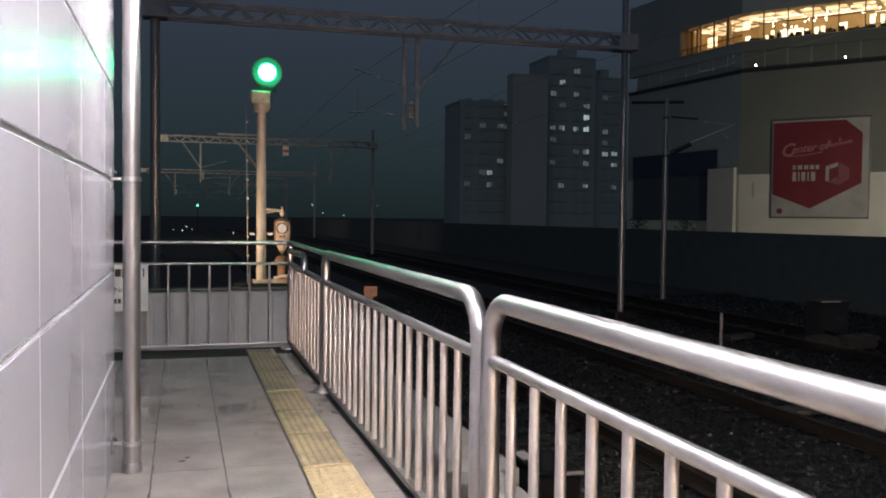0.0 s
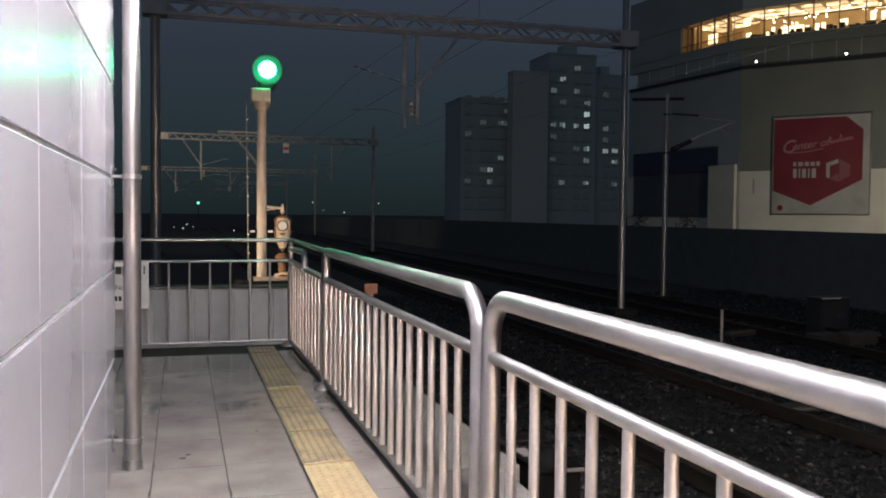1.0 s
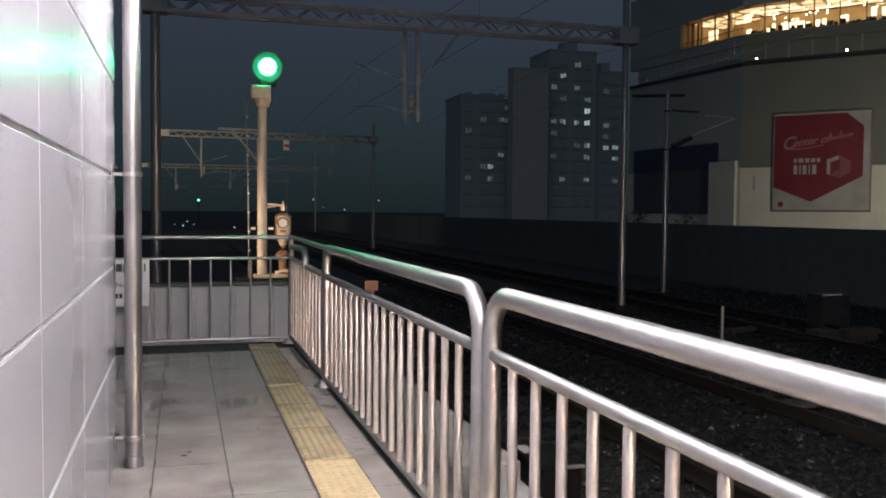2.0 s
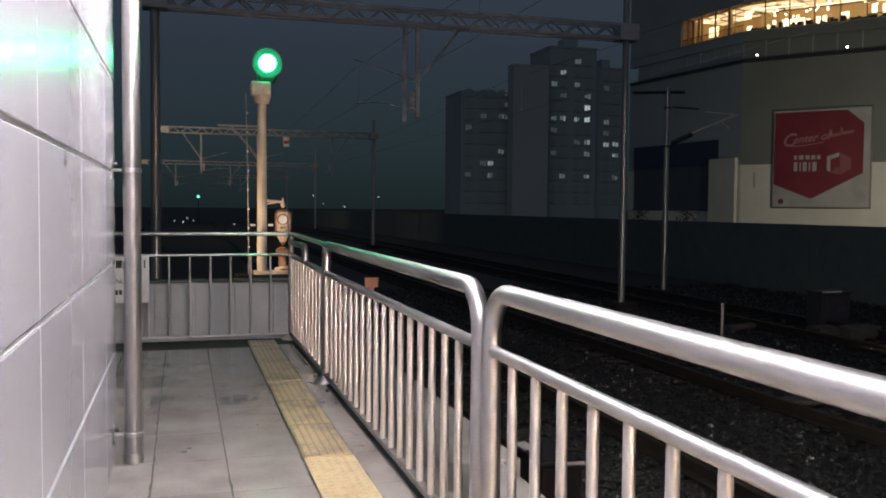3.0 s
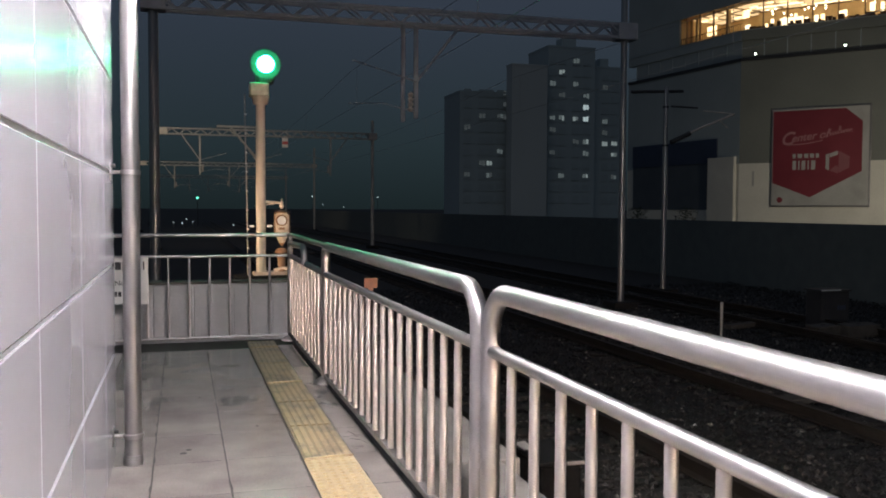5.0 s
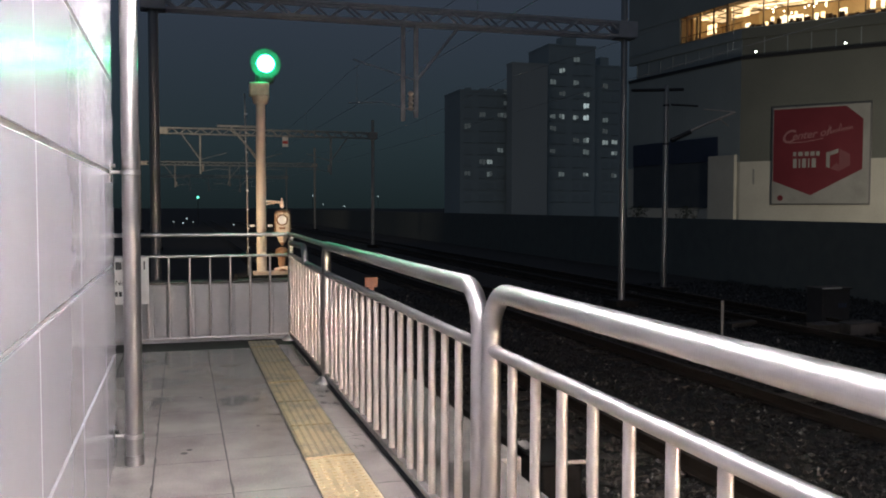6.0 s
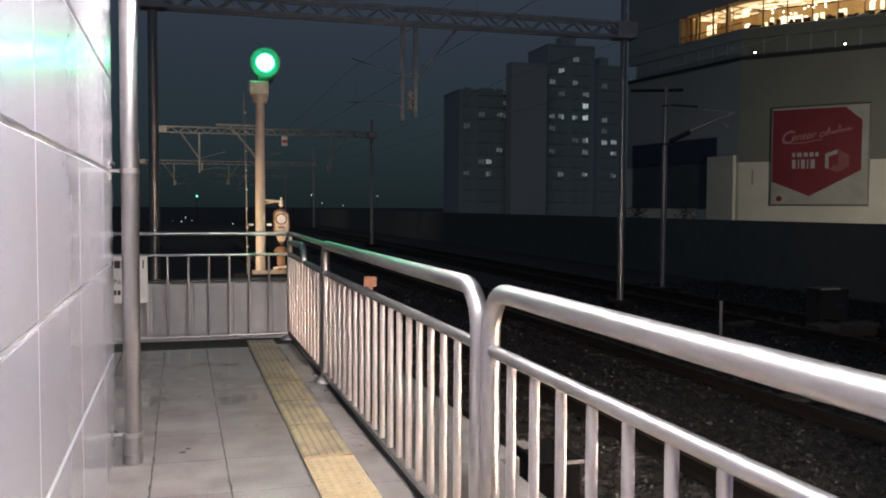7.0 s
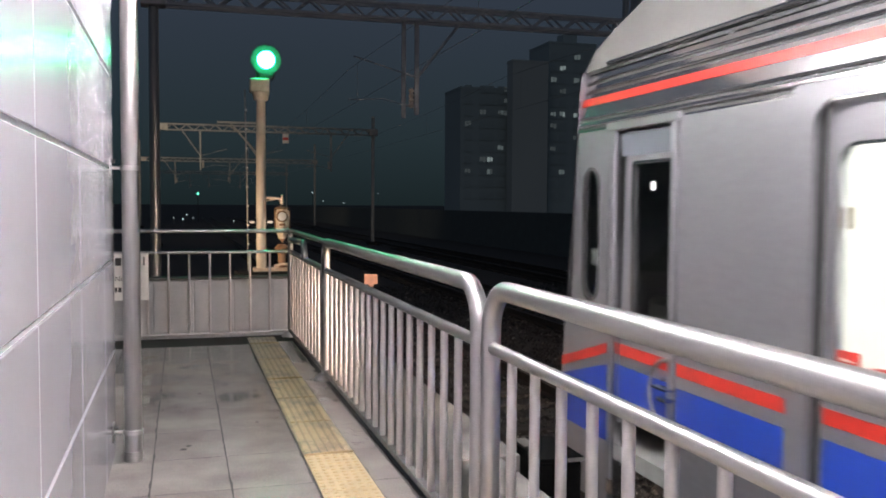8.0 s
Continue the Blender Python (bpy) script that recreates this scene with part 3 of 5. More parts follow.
# ---- signal, loudspeaker and their pole on the parapet deck ----
def build_signal():
    x, y = 0.935, 11.0
    t = thing("signal_mast", (x, y, 0.615), "cream signal mast with a lit green lamp", "railway signal")
    part("mast", cyl((x, y, 0.62), (x, y, 2.78), 0.062, 24, 0.055), M["signal_pole"], t, smooth=True)
    part("base_plate", box(x - 0.10, x + 0.40, y - 0.10, y + 0.10, 0.617, 0.66, 0.006), M["cream"], t, "cream steel base plate")
    part("junction_box", box(0.80, 1.03, y - 0.12, y + 0.08, 2.79, 2.95, 0.015), M["cream"], t, "cream terminal box")
    part("neck", cyl((x, y, 2.70), (x, y, 2.80), 0.085, 20, 0.11), M["cream"], t, smooth=True)
    lx, lz = 0.997, 3.185
    h = part("signal_head", box(lx - 0.11, lx + 0.11, y - 0.02, y + 0.16, 2.955, 3.32, 0.04), M["dark"], t, "black signal housing")
    # round board added behind the lens to catch green like the lamp's halo
    part("backboard", lathe([(0.0, 0.0), (0.180, 0.0), (0.180, 0.012), (0.0, 0.012)], (lx, y - 0.040, lz), 40, "y"), M["backboard"], h, smooth=True)
    part("lens", lathe([(0.0, -0.10), (0.035, -0.092), (0.070, -0.070), (0.096, -0.03), (0.100, 0.0)], (lx, y - 0.042, lz), 28, "y"), G["green"], h,
         "glowing green lens", True)
    # clipped cable conduit beside the mast
    c = thing("cable_conduit", (0.765, 11.0, 0.615), "thin pale cable conduit with white clips beside the signal mast", "conduit")
    part("tube", sweep([(0.775, 11.0, 0.617), (0.768, 11.0, 1.6), (0.752, 11.0, 2.4), (0.745, 11.0, 2.82)], 0.0075, 8), M["gantry"], c, smooth=True)
    for k in range(9):
        z = 0.72 + 0.232 * k
        part("clip", box(0.757 - 0.0136 * (z - 1.6), 0.783 - 0.0136 * (z - 1.6), 10.980, 10.9925, z - 0.009, z + 0.009, 0.003), M["white"], c, "small white clip")
    # small clip lights on the mast
    for dx in (-0.115, 0.10):
        part("clip", box(x + dx - 0.03, x + dx + 0.03, y - 0.075, y - 0.03, 1.205, 1.235, 0.004), M["white"], t)


def build_horn():
    """A station handset lantern hung from an arm, with a bell-shaped stand under it."""
    x, y = 1.185, 10.97
    t = thing("hanging_loudspeaker", (x, y, 0.665), "cream lantern-shaped loudspeaker hung from a mast arm above its stand", "loudspeaker")
    part("arm", sweep([(0.99, y, 1.52), (1.10, y, 1.512), (x, y, 1.50)], 0.016, 10), M["cream"], t, "cream bracket arm", True)
    part("arm_brace", sweep([(0.99, y, 1.48), (1.10, y, 1.498)], 0.010, 8), M["cream"], t, smooth=True)
    part("finial", lathe([(0.0, 0.06), (0.014, 0.05), (0.010, 0.03), (0.022, 0.015), (0.020, -0.01), (0.030, -0.03), (0.026, -0.05), (0.012, -0.065), (0.0, -0.07)],
                         (x, y, 1.50), 16), M["cream"], t, smooth=True)
    part("cap", lathe([(0.0, 0.032), (0.03, 0.030), (0.058, 0.020), (0.080, 0.008), (0.096, 0.004), (0.096, -0.004), (0.0, -0.006)], (x, y, 1.385), 24), M["brown"], t,
         "brown brimmed cap", True)
    b = part("body", lathe([(0.0, 0.0), (0.060, 0.0), (0.078, -0.018), (0.092, -0.05), (0.096, -0.11), (0.092, -0.17), (0.082, -0.215), (0.078, -0.235), (0.086, -0.245), (0.086, -0.262),
                            (0.076, -0.285), (0.056, -0.325), (0.044, -0.36), (0.0, -0.375)], (x, y, 1.380), 8), M["cream"], t)
    part("dial_ring", lathe([(0.050, -0.012), (0.064, -0.014), (0.070, -0.004), (0.070, 0.03), (0.050, 0.03)], (x - 0.012, y - 0.098, 1.290), 24, "y"), M["brown"], b, "brown ring round the front plate", True)
    part("dial", lathe([(0.0, -0.020), (0.050, -0.018), (0.054, -0.012), (0.054, 0.03), (0.0, 0.03)], (x - 0.012, y - 0.098, 1.290), 24, "y"), M["white"], b,
         "round white front plate", True)
    part("plate", box(x - 0.045, x + 0.025, y - 0.104, y - 0.085, 1.175, 1.205, 0.004), M["brown"], b, "small brown name plate")
    for dx in (-0.088, 0.088):
        part("strap", box(x + dx - 0.008, x + dx + 0.008, y - 0.03, y + 0.03, 1.14, 1.37, 0.003), M["brown"], b)
    part("spike", lathe([(0.0, -0.04), (0.012, -0.02), (0.030, 0.0), (0.040, 0.012), (0.0, 0.014)], (x, y, 1.002), 12), M["brown"], t, smooth=True)
    part("bell", lathe([(0.0, 0.0), (0.035, 0.0), (0.075, -0.03), (0.088, -0.055), (0.080, -0.075), (0.056, -0.11), (0.046, -0.16), (0.050, -0.20), (0.040, -0.24), (0.062, -0.29), (0.0, -0.29)],
                       (x - 0.005, y, 0.953), 16), M["brown"], t, "dark brown bell-shaped stand", True)
    part("hanger_rod", cyl((x, y, 0.94), (x, y, 0.97), 0.014, 10), M["dark"], t)
    part("foot", sweep([(x - 0.10, y - 0.02, 0.675), (x, y - 0.03, 0.70), (x + 0.09, y - 0.03, 0.70)], 0.022, 10), M["cream"], t, "cream curved foot", True)


# ---- overhead line ----
def truss(x0, x1, y, z0, z1, depth, bm, step):
    for yy in (y - depth / 2, y + depth / 2):
        for z in (z0, z1):
            box(x0, x1, yy - 0.035, yy + 0.035, z - 0.035, z + 0.035, 0, bm)
        n = int((x1 - x0) / step)
        for k in range(n):
            a, b = x0 + (x1 - x0) * k / n, x0 + (x1 - x0) * (k + 1) / n
            za, zb = (z0, z1) if k % 2 else (z1, z0)
            cyl((a, yy, za), (b, yy, zb), 0.028, 6, None, bm)
    return bm


def build_gantry(y, xl, xr, top, hangers, near):
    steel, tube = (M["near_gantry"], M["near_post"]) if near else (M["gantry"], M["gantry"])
    t = thing("catenary_gantry", ((xl + xr) / 2, y, GROUND), "galvanised lattice portal gantry carrying the overhead line", "gantry", "overhead line gantries")
    for x, r in ((xl, 0.12), (xr, 0.092 if near else 0.11)):
        p = part("post", cyl((x, y, GROUND), (x, y, top), r, 18, r * 0.92), tube, t, "galvanised tubular post", True)
        part("footing", box(x - 0.35, x + 0.35, y - 0.35, y + 0.35, GROUND - 0.1, GROUND + 0.22, 0.03), M["sleeper"], p, "concrete footing")
        c = x + (0.45 if x < 0 and not near else 0.0)
        part("clamp_plate", box(c - 0.28, c + 0.28, y - 0.24, y + 0.24, 5.90, 6.34, 0.02), steel, p)
    part("beam", truss(xl + 0.1, xr - 0.1, y, 5.95, 6.30, 0.36, bmesh.new(), 0.42), steel, t, "lattice cross beam")
    for hx, zb in hangers:
        h = part("drop_post", box(hx - 0.05, hx + 0.05, y - 0.05, y + 0.05, zb, 6.0, 0.01), steel, t, "drop post")
        s = 1 if hx > 5 else -1
        part("brace", cyl((hx, y, zb + 0.9), (hx + 1.1 * s, y, 5.95), 0.035, 8), steel, h)
        part("cantilever", sweep([(hx, y - 0.1, zb + 0.9), (hx - 1.6 * s, y - 0.1, zb + 1.35)], 0.018, 8), steel, h, smooth=True)
        part("steady_arm", sweep([(hx, y - 0.1, zb + 0.15), (hx - 0.9 * s, y - 0.1, zb + 0.35), (hx - 1.7 * s, y - 0.1, zb + 0.30)], 0.014, 8), steel, h, smooth=True)
        part("insulator", lathe([(0.03, 0)] + [(0.075 if k % 2 else 0.035, 0.06 * k) for k in range(1, 8)] + [(0.03, 0.48)], (hx - 0.16 * s, y - 0.1, zb + 0.16), 12),
             M["insul"], h, "ribbed pale insulator", True)


def build_overhead():
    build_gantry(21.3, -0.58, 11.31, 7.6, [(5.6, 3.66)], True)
    build_gantry(57.2, -1.5, 12.09, 7.15, [(1.14, 3.47), (4.60, 3.5), (9.32, 3.52)], False)
    build_gantry(100.0, -4.3, 14.45, 8.1, [(-0.67, 3.52), (5.10, 3.65)], False)
    build_gantry(142.0, -4.5, 16.0, 7.6, [(1.2, 3.8), (4.0, 3.8), (8.8, 3.7)], False)
    arm = thing("feeder_bracket", (3.4, 57.0, 6.45), "pale steel feeder arm with a diagonal strut on the gantry beam", "bracket")
    part("arm", box(2.15, 4.62, 56.92, 57.02, 6.42, 6.54, 0.01), M["gantry"], arm)
    part("strut", cyl((3.0, 56.96, 6.42), (4.55, 56.96, 4.62), 0.055, 8), M["gantry"], arm, smooth=True)
    stub = thing("drop_tube", (5.27, 21.3, 3.57), "short galvanised drop tube hung from the gantry beam", "post")
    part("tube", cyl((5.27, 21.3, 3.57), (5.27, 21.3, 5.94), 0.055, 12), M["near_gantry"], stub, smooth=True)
    b = thing("speed_board", (6.37, 56.95, 5.26), "small white board with a red band on the gantry", "sign")
    part("plate", box(6.18, 6.56, 56.93, 56.96, 5.26, 5.87, 0.01), M["white"], b)
    part("band", box(6.20, 6.54, 56.925, 56.929, 5.46, 5.64), M["red_ink"], b, "red band")
    part("hanger", box(6.35, 6.39, 56.96, 57.0, 5.6, 6.0), M["gantry"], b)
    # single mast across the tracks, with its cantilever
    mx, my = 14.54, 24.6
    t = thing("catenary_mast", (mx, my, GROUND), "single galvanised overhead line mast with an angled cantilever", "mast")
    p = part("post", cyl((mx, my, GROUND), (mx, my, 5.25), 0.088, 18, 0.080), M["near_post"], t, smooth=True)
    part("footing", box(mx - 0.35, mx + 0.35, my - 0.35, my + 0.35, GROUND - 0.1, GROUND + 0.2, 0.03), M["sleeper"], p)
    part("band", cyl((mx, my, 4.6), (mx, my, 4.66), 0.098, 18), M["dark"], p)
    part("band", cyl((mx, my, 3.4), (mx, my, 3.46), 0.098, 18), M["dark"], p)
    part("cantilever", sweep([(mx + 0.12, my - 0.1, 3.55), (mx + 1.0, my - 0.2, 3.95), (mx + 2.25, my - 0.3, 4.45)], 0.036, 8), M["insul"], t, "pale cantilever tube", True)
    part("insulator", sweep([(mx + 0.12, my - 0.12, 3.53), (mx + 0.75, my - 0.2, 3.82)], 0.075, 10), M["dark"], t, "dark ribbed insulator", True)
    part("steady_arm", sweep([(mx + 2.30, my - 0.3, 4.46), (mx + 1.55, my - 0.3, 4.50), (mx + 1.15, my - 0.3, 4.52)], 0.020, 8), M["insul"], t, smooth=True)
    part("registration_arm", sweep([(mx + 1.75, my - 0.3, 4.22), (mx + 2.05, my - 0.3, 4.02)], 0.020, 8), M["insul"], t, smooth=True)
    part("top_tube", sweep([(mx + 0.12, my - 0.1, 4.65), (mx + 1.0, my - 0.2, 4.62)], 0.03, 8), M["dark"], t, smooth=True)
    part("cross_arm", sweep([(mx - 1.2, my, 5.05), (mx + 0.6, my, 5.15)], 0.05, 8), M["dark"], t, smooth=True)
    # contact wires with droppers
    for x in (4.06, 8.25):
        w = thing("overhead_wire", (x, 60, 3.9), "thin contact wire and messenger wire with droppers", "wire", "overhead wires")
        part("contact_wire", sweep([(x, yy, 3.90) for yy in range(-10, 150, 8)], 0.005, 6), M["wire"], w)
        part("messenger_wire", sweep([(x, yy, 4.85 - 0.35 * math.sin(math.pi * (((yy - 21.3) / 36) % 1))) for yy in range(-10, 150, 4)], 0.005, 6), M["wire"], w)
        for yy in range(-6, 130, 9):
            part("dropper", cyl((x, yy, 3.9), (x, yy, 4.85 - 0.35 * math.sin(math.pi * (((yy - 21.3) / 36) % 1))), 0.004, 5), M["wire"], w)


# ---- tracks ----
TRACKS = (4.06, 8.25, 13.1)


def build_tracks():
    rail_pts = [(-0.075, 0), (0.075, 0), (0.075, 0.012), (0.012, 0.03), (0.009, 0.115), (0.036, 0.125), (0.036, 0.155), (-0.036, 0.155), (-0.036, 0.125), (-0.009, 0.115), (-0.012, 0.03), (-0.075, 0.012)]
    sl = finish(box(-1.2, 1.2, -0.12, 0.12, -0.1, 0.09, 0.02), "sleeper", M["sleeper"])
    for x in TRACKS:
        t = thing("track", (x, 10, GROUND), "railway track of rusty rails on concrete sleepers", "track", "railway tracks", "structure")
        for dx in (-0.7535, 0.7535):
            bm = bmesh.new()
            rings = [[bm.verts.new((x + dx + a, yy, GROUND + 0.09 + b)) for a, b in rail_pts] for yy in (-30, 160)]
            for k in range(len(rail_pts)):
                bm.faces.new((rings[0][k], rings[0][k - 1], rings[1][k - 1], rings[1][k]))
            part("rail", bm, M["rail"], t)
        for k in range(90):
            piece("sleeper", sl, t, (x, -4 + 0.62 * k, GROUND - 0.03))
    # ballast stones, densest beside the platform
    rng = np.random.default_rng(5)
    verts, faces = [], []
    octa = [(1, 0, 0), (-1, 0, 0), (0, 1, 0), (0, -1, 0), (0, 0, 1), (0, 0, -1)]
    tri = [(0, 2, 4), (2, 1, 4), (1, 3, 4), (3, 0, 4), (2, 0, 5), (1, 2, 5), (3, 1, 5), (0, 3, 5)]
    for stone in range(72000):
        u = rng.random()
        yy = 0.6 + 27 * u ** 1.5 if stone < 62000 else 0.6 - 8 * u
        xx = 1.3 + rng.random() * (5 + 0.9 * yy)
        if xx < 1.98 and yy > 3.2:
            continue
        r = rng.uniform(0.020, 0.046)
        z = GROUND + rng.uniform(0.01, 0.085)
        n = len(verts)
        a = rng.random() * 6.28
        ca, sa = math.cos(a), math.sin(a)
        for p in octa:
            q = [p[i] * r * rng.uniform(0.65, 1.25) for i in range(3)]
            verts.append((xx + q[0] * ca - q[1] * sa, yy + q[0] * sa + q[1] * ca, z + 0.75 * q[2]))
        faces += [tuple(n + i for i in f) for f in tri]
    me = bpy.data.meshes.new("ballast")
    me.from_pydata(verts, [], faces)
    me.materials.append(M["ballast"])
    tagged(new("ballast", me), "loose dark brown ballast stones between the tracks", "ballast", kind="stuff")


def build_trackside():
    # relay cabinet
    x, y = 14.1, 16.7
    t = thing("relay_cabinet", (x, y, GROUND), "dark grey trackside cabinet with a pale lid edge", "cabinet")
    part("body", box(x - 0.38, x + 0.38, y - 0.25, y + 0.25, GROUND, GROUND + 0.86, 0.015), M["dark"], t)
    part("lid", box(x - 0.42, x + 0.42, y - 0.29, y + 0.29, GROUND + 0.862, GROUND + 0.90, 0.01), M["dark"], t)
    part("lid_edge", box(x - 0.41, x + 0.10, y - 0.305, y - 0.292, GROUND + 0.885, GROUND + 0.91), M["white"], t, "pale strip on the lid front")
    part("door", box(x - 0.33, x + 0.33, y - 0.265, y - 0.252, GROUND + 0.06, GROUND + 0.80, 0.006), M["dark"], t)
    for k in range(3):
        part("label_bar", box(x + 0.05 + 0.08 * k, x + 0.11 + 0.08 * k, y - 0.27, y - 0.266, GROUND + 0.45, GROUND + 0.55), M["navy"], t)
    # thin marker post
    x, y = 10.65, 15.7
    t = thing("marker_post", (x, y, GROUND), "thin grey trackside marker post", "post")
    part("post", cyl((x, y, GROUND), (x, y, GROUND + 0.75), 0.03, 10), M["gantry"], t, smooth=True)
    part("cap", lathe([(0.035, 0), (0.035, 0.03), (0.0, 0.045)], (x, y, GROUND + 0.75), 12), M["gantry"], t)
    # orange board by the track
    x, y = 2.30, 11.0
    t = thing("marker_board", (x, y, GROUND), "small orange marker board on a thin post", "sign")
    part("post", cyl((x, y, GROUND), (x, y, 0.43), 0.018, 10), M["dark"], t)
    part("board", box(x - 0.085, x + 0.085, y - 0.03, y - 0.018, 0.43, 0.56, 0.004), M["rust_board"], t, "orange board")
    part("foot", box(x - 0.035, x + 0.035, y - 0.035, y - 0.018, 0.39, 0.432, 0.004), M["rust_board"], t)
    # point machine box with pale top beside the ledge
    x, y = 2.15, 4.95
    t = thing("cable_box", (x, y, GROUND), "black cable junction box with a pale patch on top", "box")
    part("body", box(2.02, 2.28, 4.75, 5.22, GROUND, -0.075, 0.015), M["black"], t)
    part("lid", box(2.005, 2.295, 4.74, 5.23, -0.073, -0.045, 0.008), M["black"], t)
    part("lid_edge", box(2.10, 2.29, 4.727, 4.738, -0.070, -0.048, 0.003), M["concrete"], t, "pale strip on the box lid")
    part("lid_patch", box(2.02, 2.10, 5.02, 5.21, -0.0445, -0.041), M["concrete"], t, "pale patch on the box lid")
    part("cable", sweep([(2.15, 4.74, -0.3), (2.13, 4.60, -0.38), (2.16, 4.45, -0.7), (2.10, 4.40, GROUND + 0.02)], 0.016, 8), M["black"], t, "black cable", True)


def build_track_debris():
    """Pale lids, a plank and blocks lying about on the ballast."""
    for x, y, w, d, h, turn in ((7.75, 10.62, 0.62, 0.10, 0.05, 8), (8.20, 10.15, 0.85, 0.30, 0.07, -6), (12.0, 16.9, 0.9, 0.22, 0.10, 12), (12.9, 15.4, 0.55, 0.40, 0.22, 3),
                                (13.55, 15.1, 0.75, 0.40, 0.26, -4)):
        z = GROUND + 0.06
        t = thing("trough_lid", (x, y, z), "grey concrete cable trough lid lying on the ballast", "concrete lid", "trough lids")
        bm = box(-w / 2, w / 2, -d / 2, d / 2, 0.0, h, 0.012)
        bmesh.ops.transform(bm, matrix=pose(x, y, z, 2, -2, turn), verts=bm.verts)
        part("slab", bm, M["dim_lid_concrete"], t)
        part("lifting_slot", cyl((x - 0.05, y, z + h + 0.004), (x + 0.05, y, z + h + 0.006), 0.012, 8), M["dark"], t)


def build_barrier():
    structure("barrier_wall", box(19.0, 19.25, -30, 160, GROUND, 1.02), M["barrier"], "long black noise barrier beyond the tracks")


# ---- the store across the tracks ----
CORNER = Vector((43.03, 61.43, 0))


def facing(az):
    """A frame on a facade: x along it from the corner, y outwards to the tracks, z up."""
    d = Vector((math.sin(radians(az)), math.cos(radians(az)), 0))
    n = Vector((-d.y, d.x, 0)) if Vector((-d.y, d.x, 0)).dot(-CORNER) > 0 else Vector((d.y, -d.x, 0))
    return Matrix(((d.x, n.x, 0, CORNER.x), (d.y, n.y, 0, CORNER.y), (0, 0, 1, 0), (0, 0, 0, 1)))


def put(bm, m):
    bmesh.ops.transform(bm, matrix=m, verts=bm.verts)
    return bm


def build_store():
    t = thing("department_store", (CORNER.x, CORNER.y, GROUND), "large beige department store with a lit glazed upper floor", "building")
    for az, length, tone in ((142, 34, "facade"), (-7, 15.2, "facade_lifted")):
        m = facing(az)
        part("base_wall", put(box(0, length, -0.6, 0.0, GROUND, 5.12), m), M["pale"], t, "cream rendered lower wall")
        part("wall", put(box(0, length, -0.6, 0.0, 5.124, 13.5), m), M[tone], t, "beige clad wall" if tone == "facade" else "side wall clad in a tone lifted for missing light")
        for k in range(int(length / 2.6)):
            part("cladding_seam", put(box(2.6 * k + 1.28, 2.6 * k + 1.31, 0.0, 0.006, 5.2, 13.4), m), M[tone], t)
        # recessed window band, then a spandrel, then the lit floor
        part("band_ledge", put(box(0, length, -0.4, 0.08, 13.25, 13.52), m), M["dark"], t, "dark ledge")
        n = int(length / 1.75)
        for k in range(n):
            a = 0.05 + 1.75 * k
            w = part("band_window", put(box(a, a + 1.68, -0.2, -0.1, 13.53, 14.9), m), M[tone], t, "unlit opaque window")
            part("window_frame", put(box(a + 1.68, a + 1.745, -0.2, -0.06, 13.53, 14.9), m), M["facade_lifted"], w)
        part("spandrel", put(box(0, length, -0.5, 0.02, 14.92, 15.68), m), M[tone], t)
        part("sill", put(box(0, length, -0.5, 0.06, 15.682, 15.74), m), M["facade_lifted"], t)
        part("roof_band", put(box(0, length, -0.5, 0.05, 18.0, 21.5), m), M["facade_lifted"], t)
        glz = 1.84 if az == 142 else 1.68
        gl_end = length if az == 142 else 7.7
        for k in range(int(gl_end / glz) + 1):
            a = glz * k + (1.66 - 1.84 if az == 142 else 0.0)
            if a > 0:
                part("mullion", put(box(a - 0.03, a + 0.03, -0.1, 0.06, 15.74, 18.0), m), M["shop_wood"], t)
        if az == -7:
            part("blind_wall", put(box(7.72, length, -0.5, 0.0, 15.742, 17.996), m), M["facade_lifted"], t)
            part("guard_rail", put(box(0.05, 7.6, -0.14, -0.10, 16.25, 16.31), m), M["shop_wood"], t)
        # the shop inside
        part("shop_floor", put(box(0, gl_end, -4.6, -0.52, 15.55, 15.72), m), M["shop_wood"], t)
        part("shop_ceiling", put(box(0, gl_end, -4.6, -0.05, 17.98, 17.998), m), M["shop"], t)
        for k in range(int(gl_end / 1.9)):
            for d in (1.0, 2.3, 3.5):
                part("ceiling_panel", put(box(0.3 + 1.9 * k, 1.75 + 1.9 * k, -d - 0.95, -d, 17.955, 17.975), m), G["shop_panel"], t, "warm luminous ceiling panel")
        part("shop_back", put(box(0, gl_end, -4.8, -4.62, 15.7, 18.0), m), M["shop"], t)
    # side closing walls of the lit floor
    m = facing(-7)
    part("shop_end", put(box(7.6, 7.7, -4.6, -0.1, 15.742, 17.97), m), M["shop"], t)
    # ceiling lamps, displays and shelves behind the glass
    rng = random.Random(8)
    m = facing(142)
    for k in range(20):
        a, d = 0.8 + 0.75 * k + rng.uniform(-0.2, 0.2), rng.uniform(0.8, 4)
        part("ceiling_lamp", put(box(a, a + rng.uniform(0.3, 1.0), -d - 0.25, -d, 17.90, 17.97), m), G["shop"], t, "warm ceiling lamp")
    for k in range(3):
        part("light_trough", put(box(0.6 + 4.2 * k, 4.2 + 4.2 * k, -2.0 - 0.9 * k, -1.85 - 0.9 * k, 17.72, 17.80), m), G["shop_hot"], t, "bright light trough")
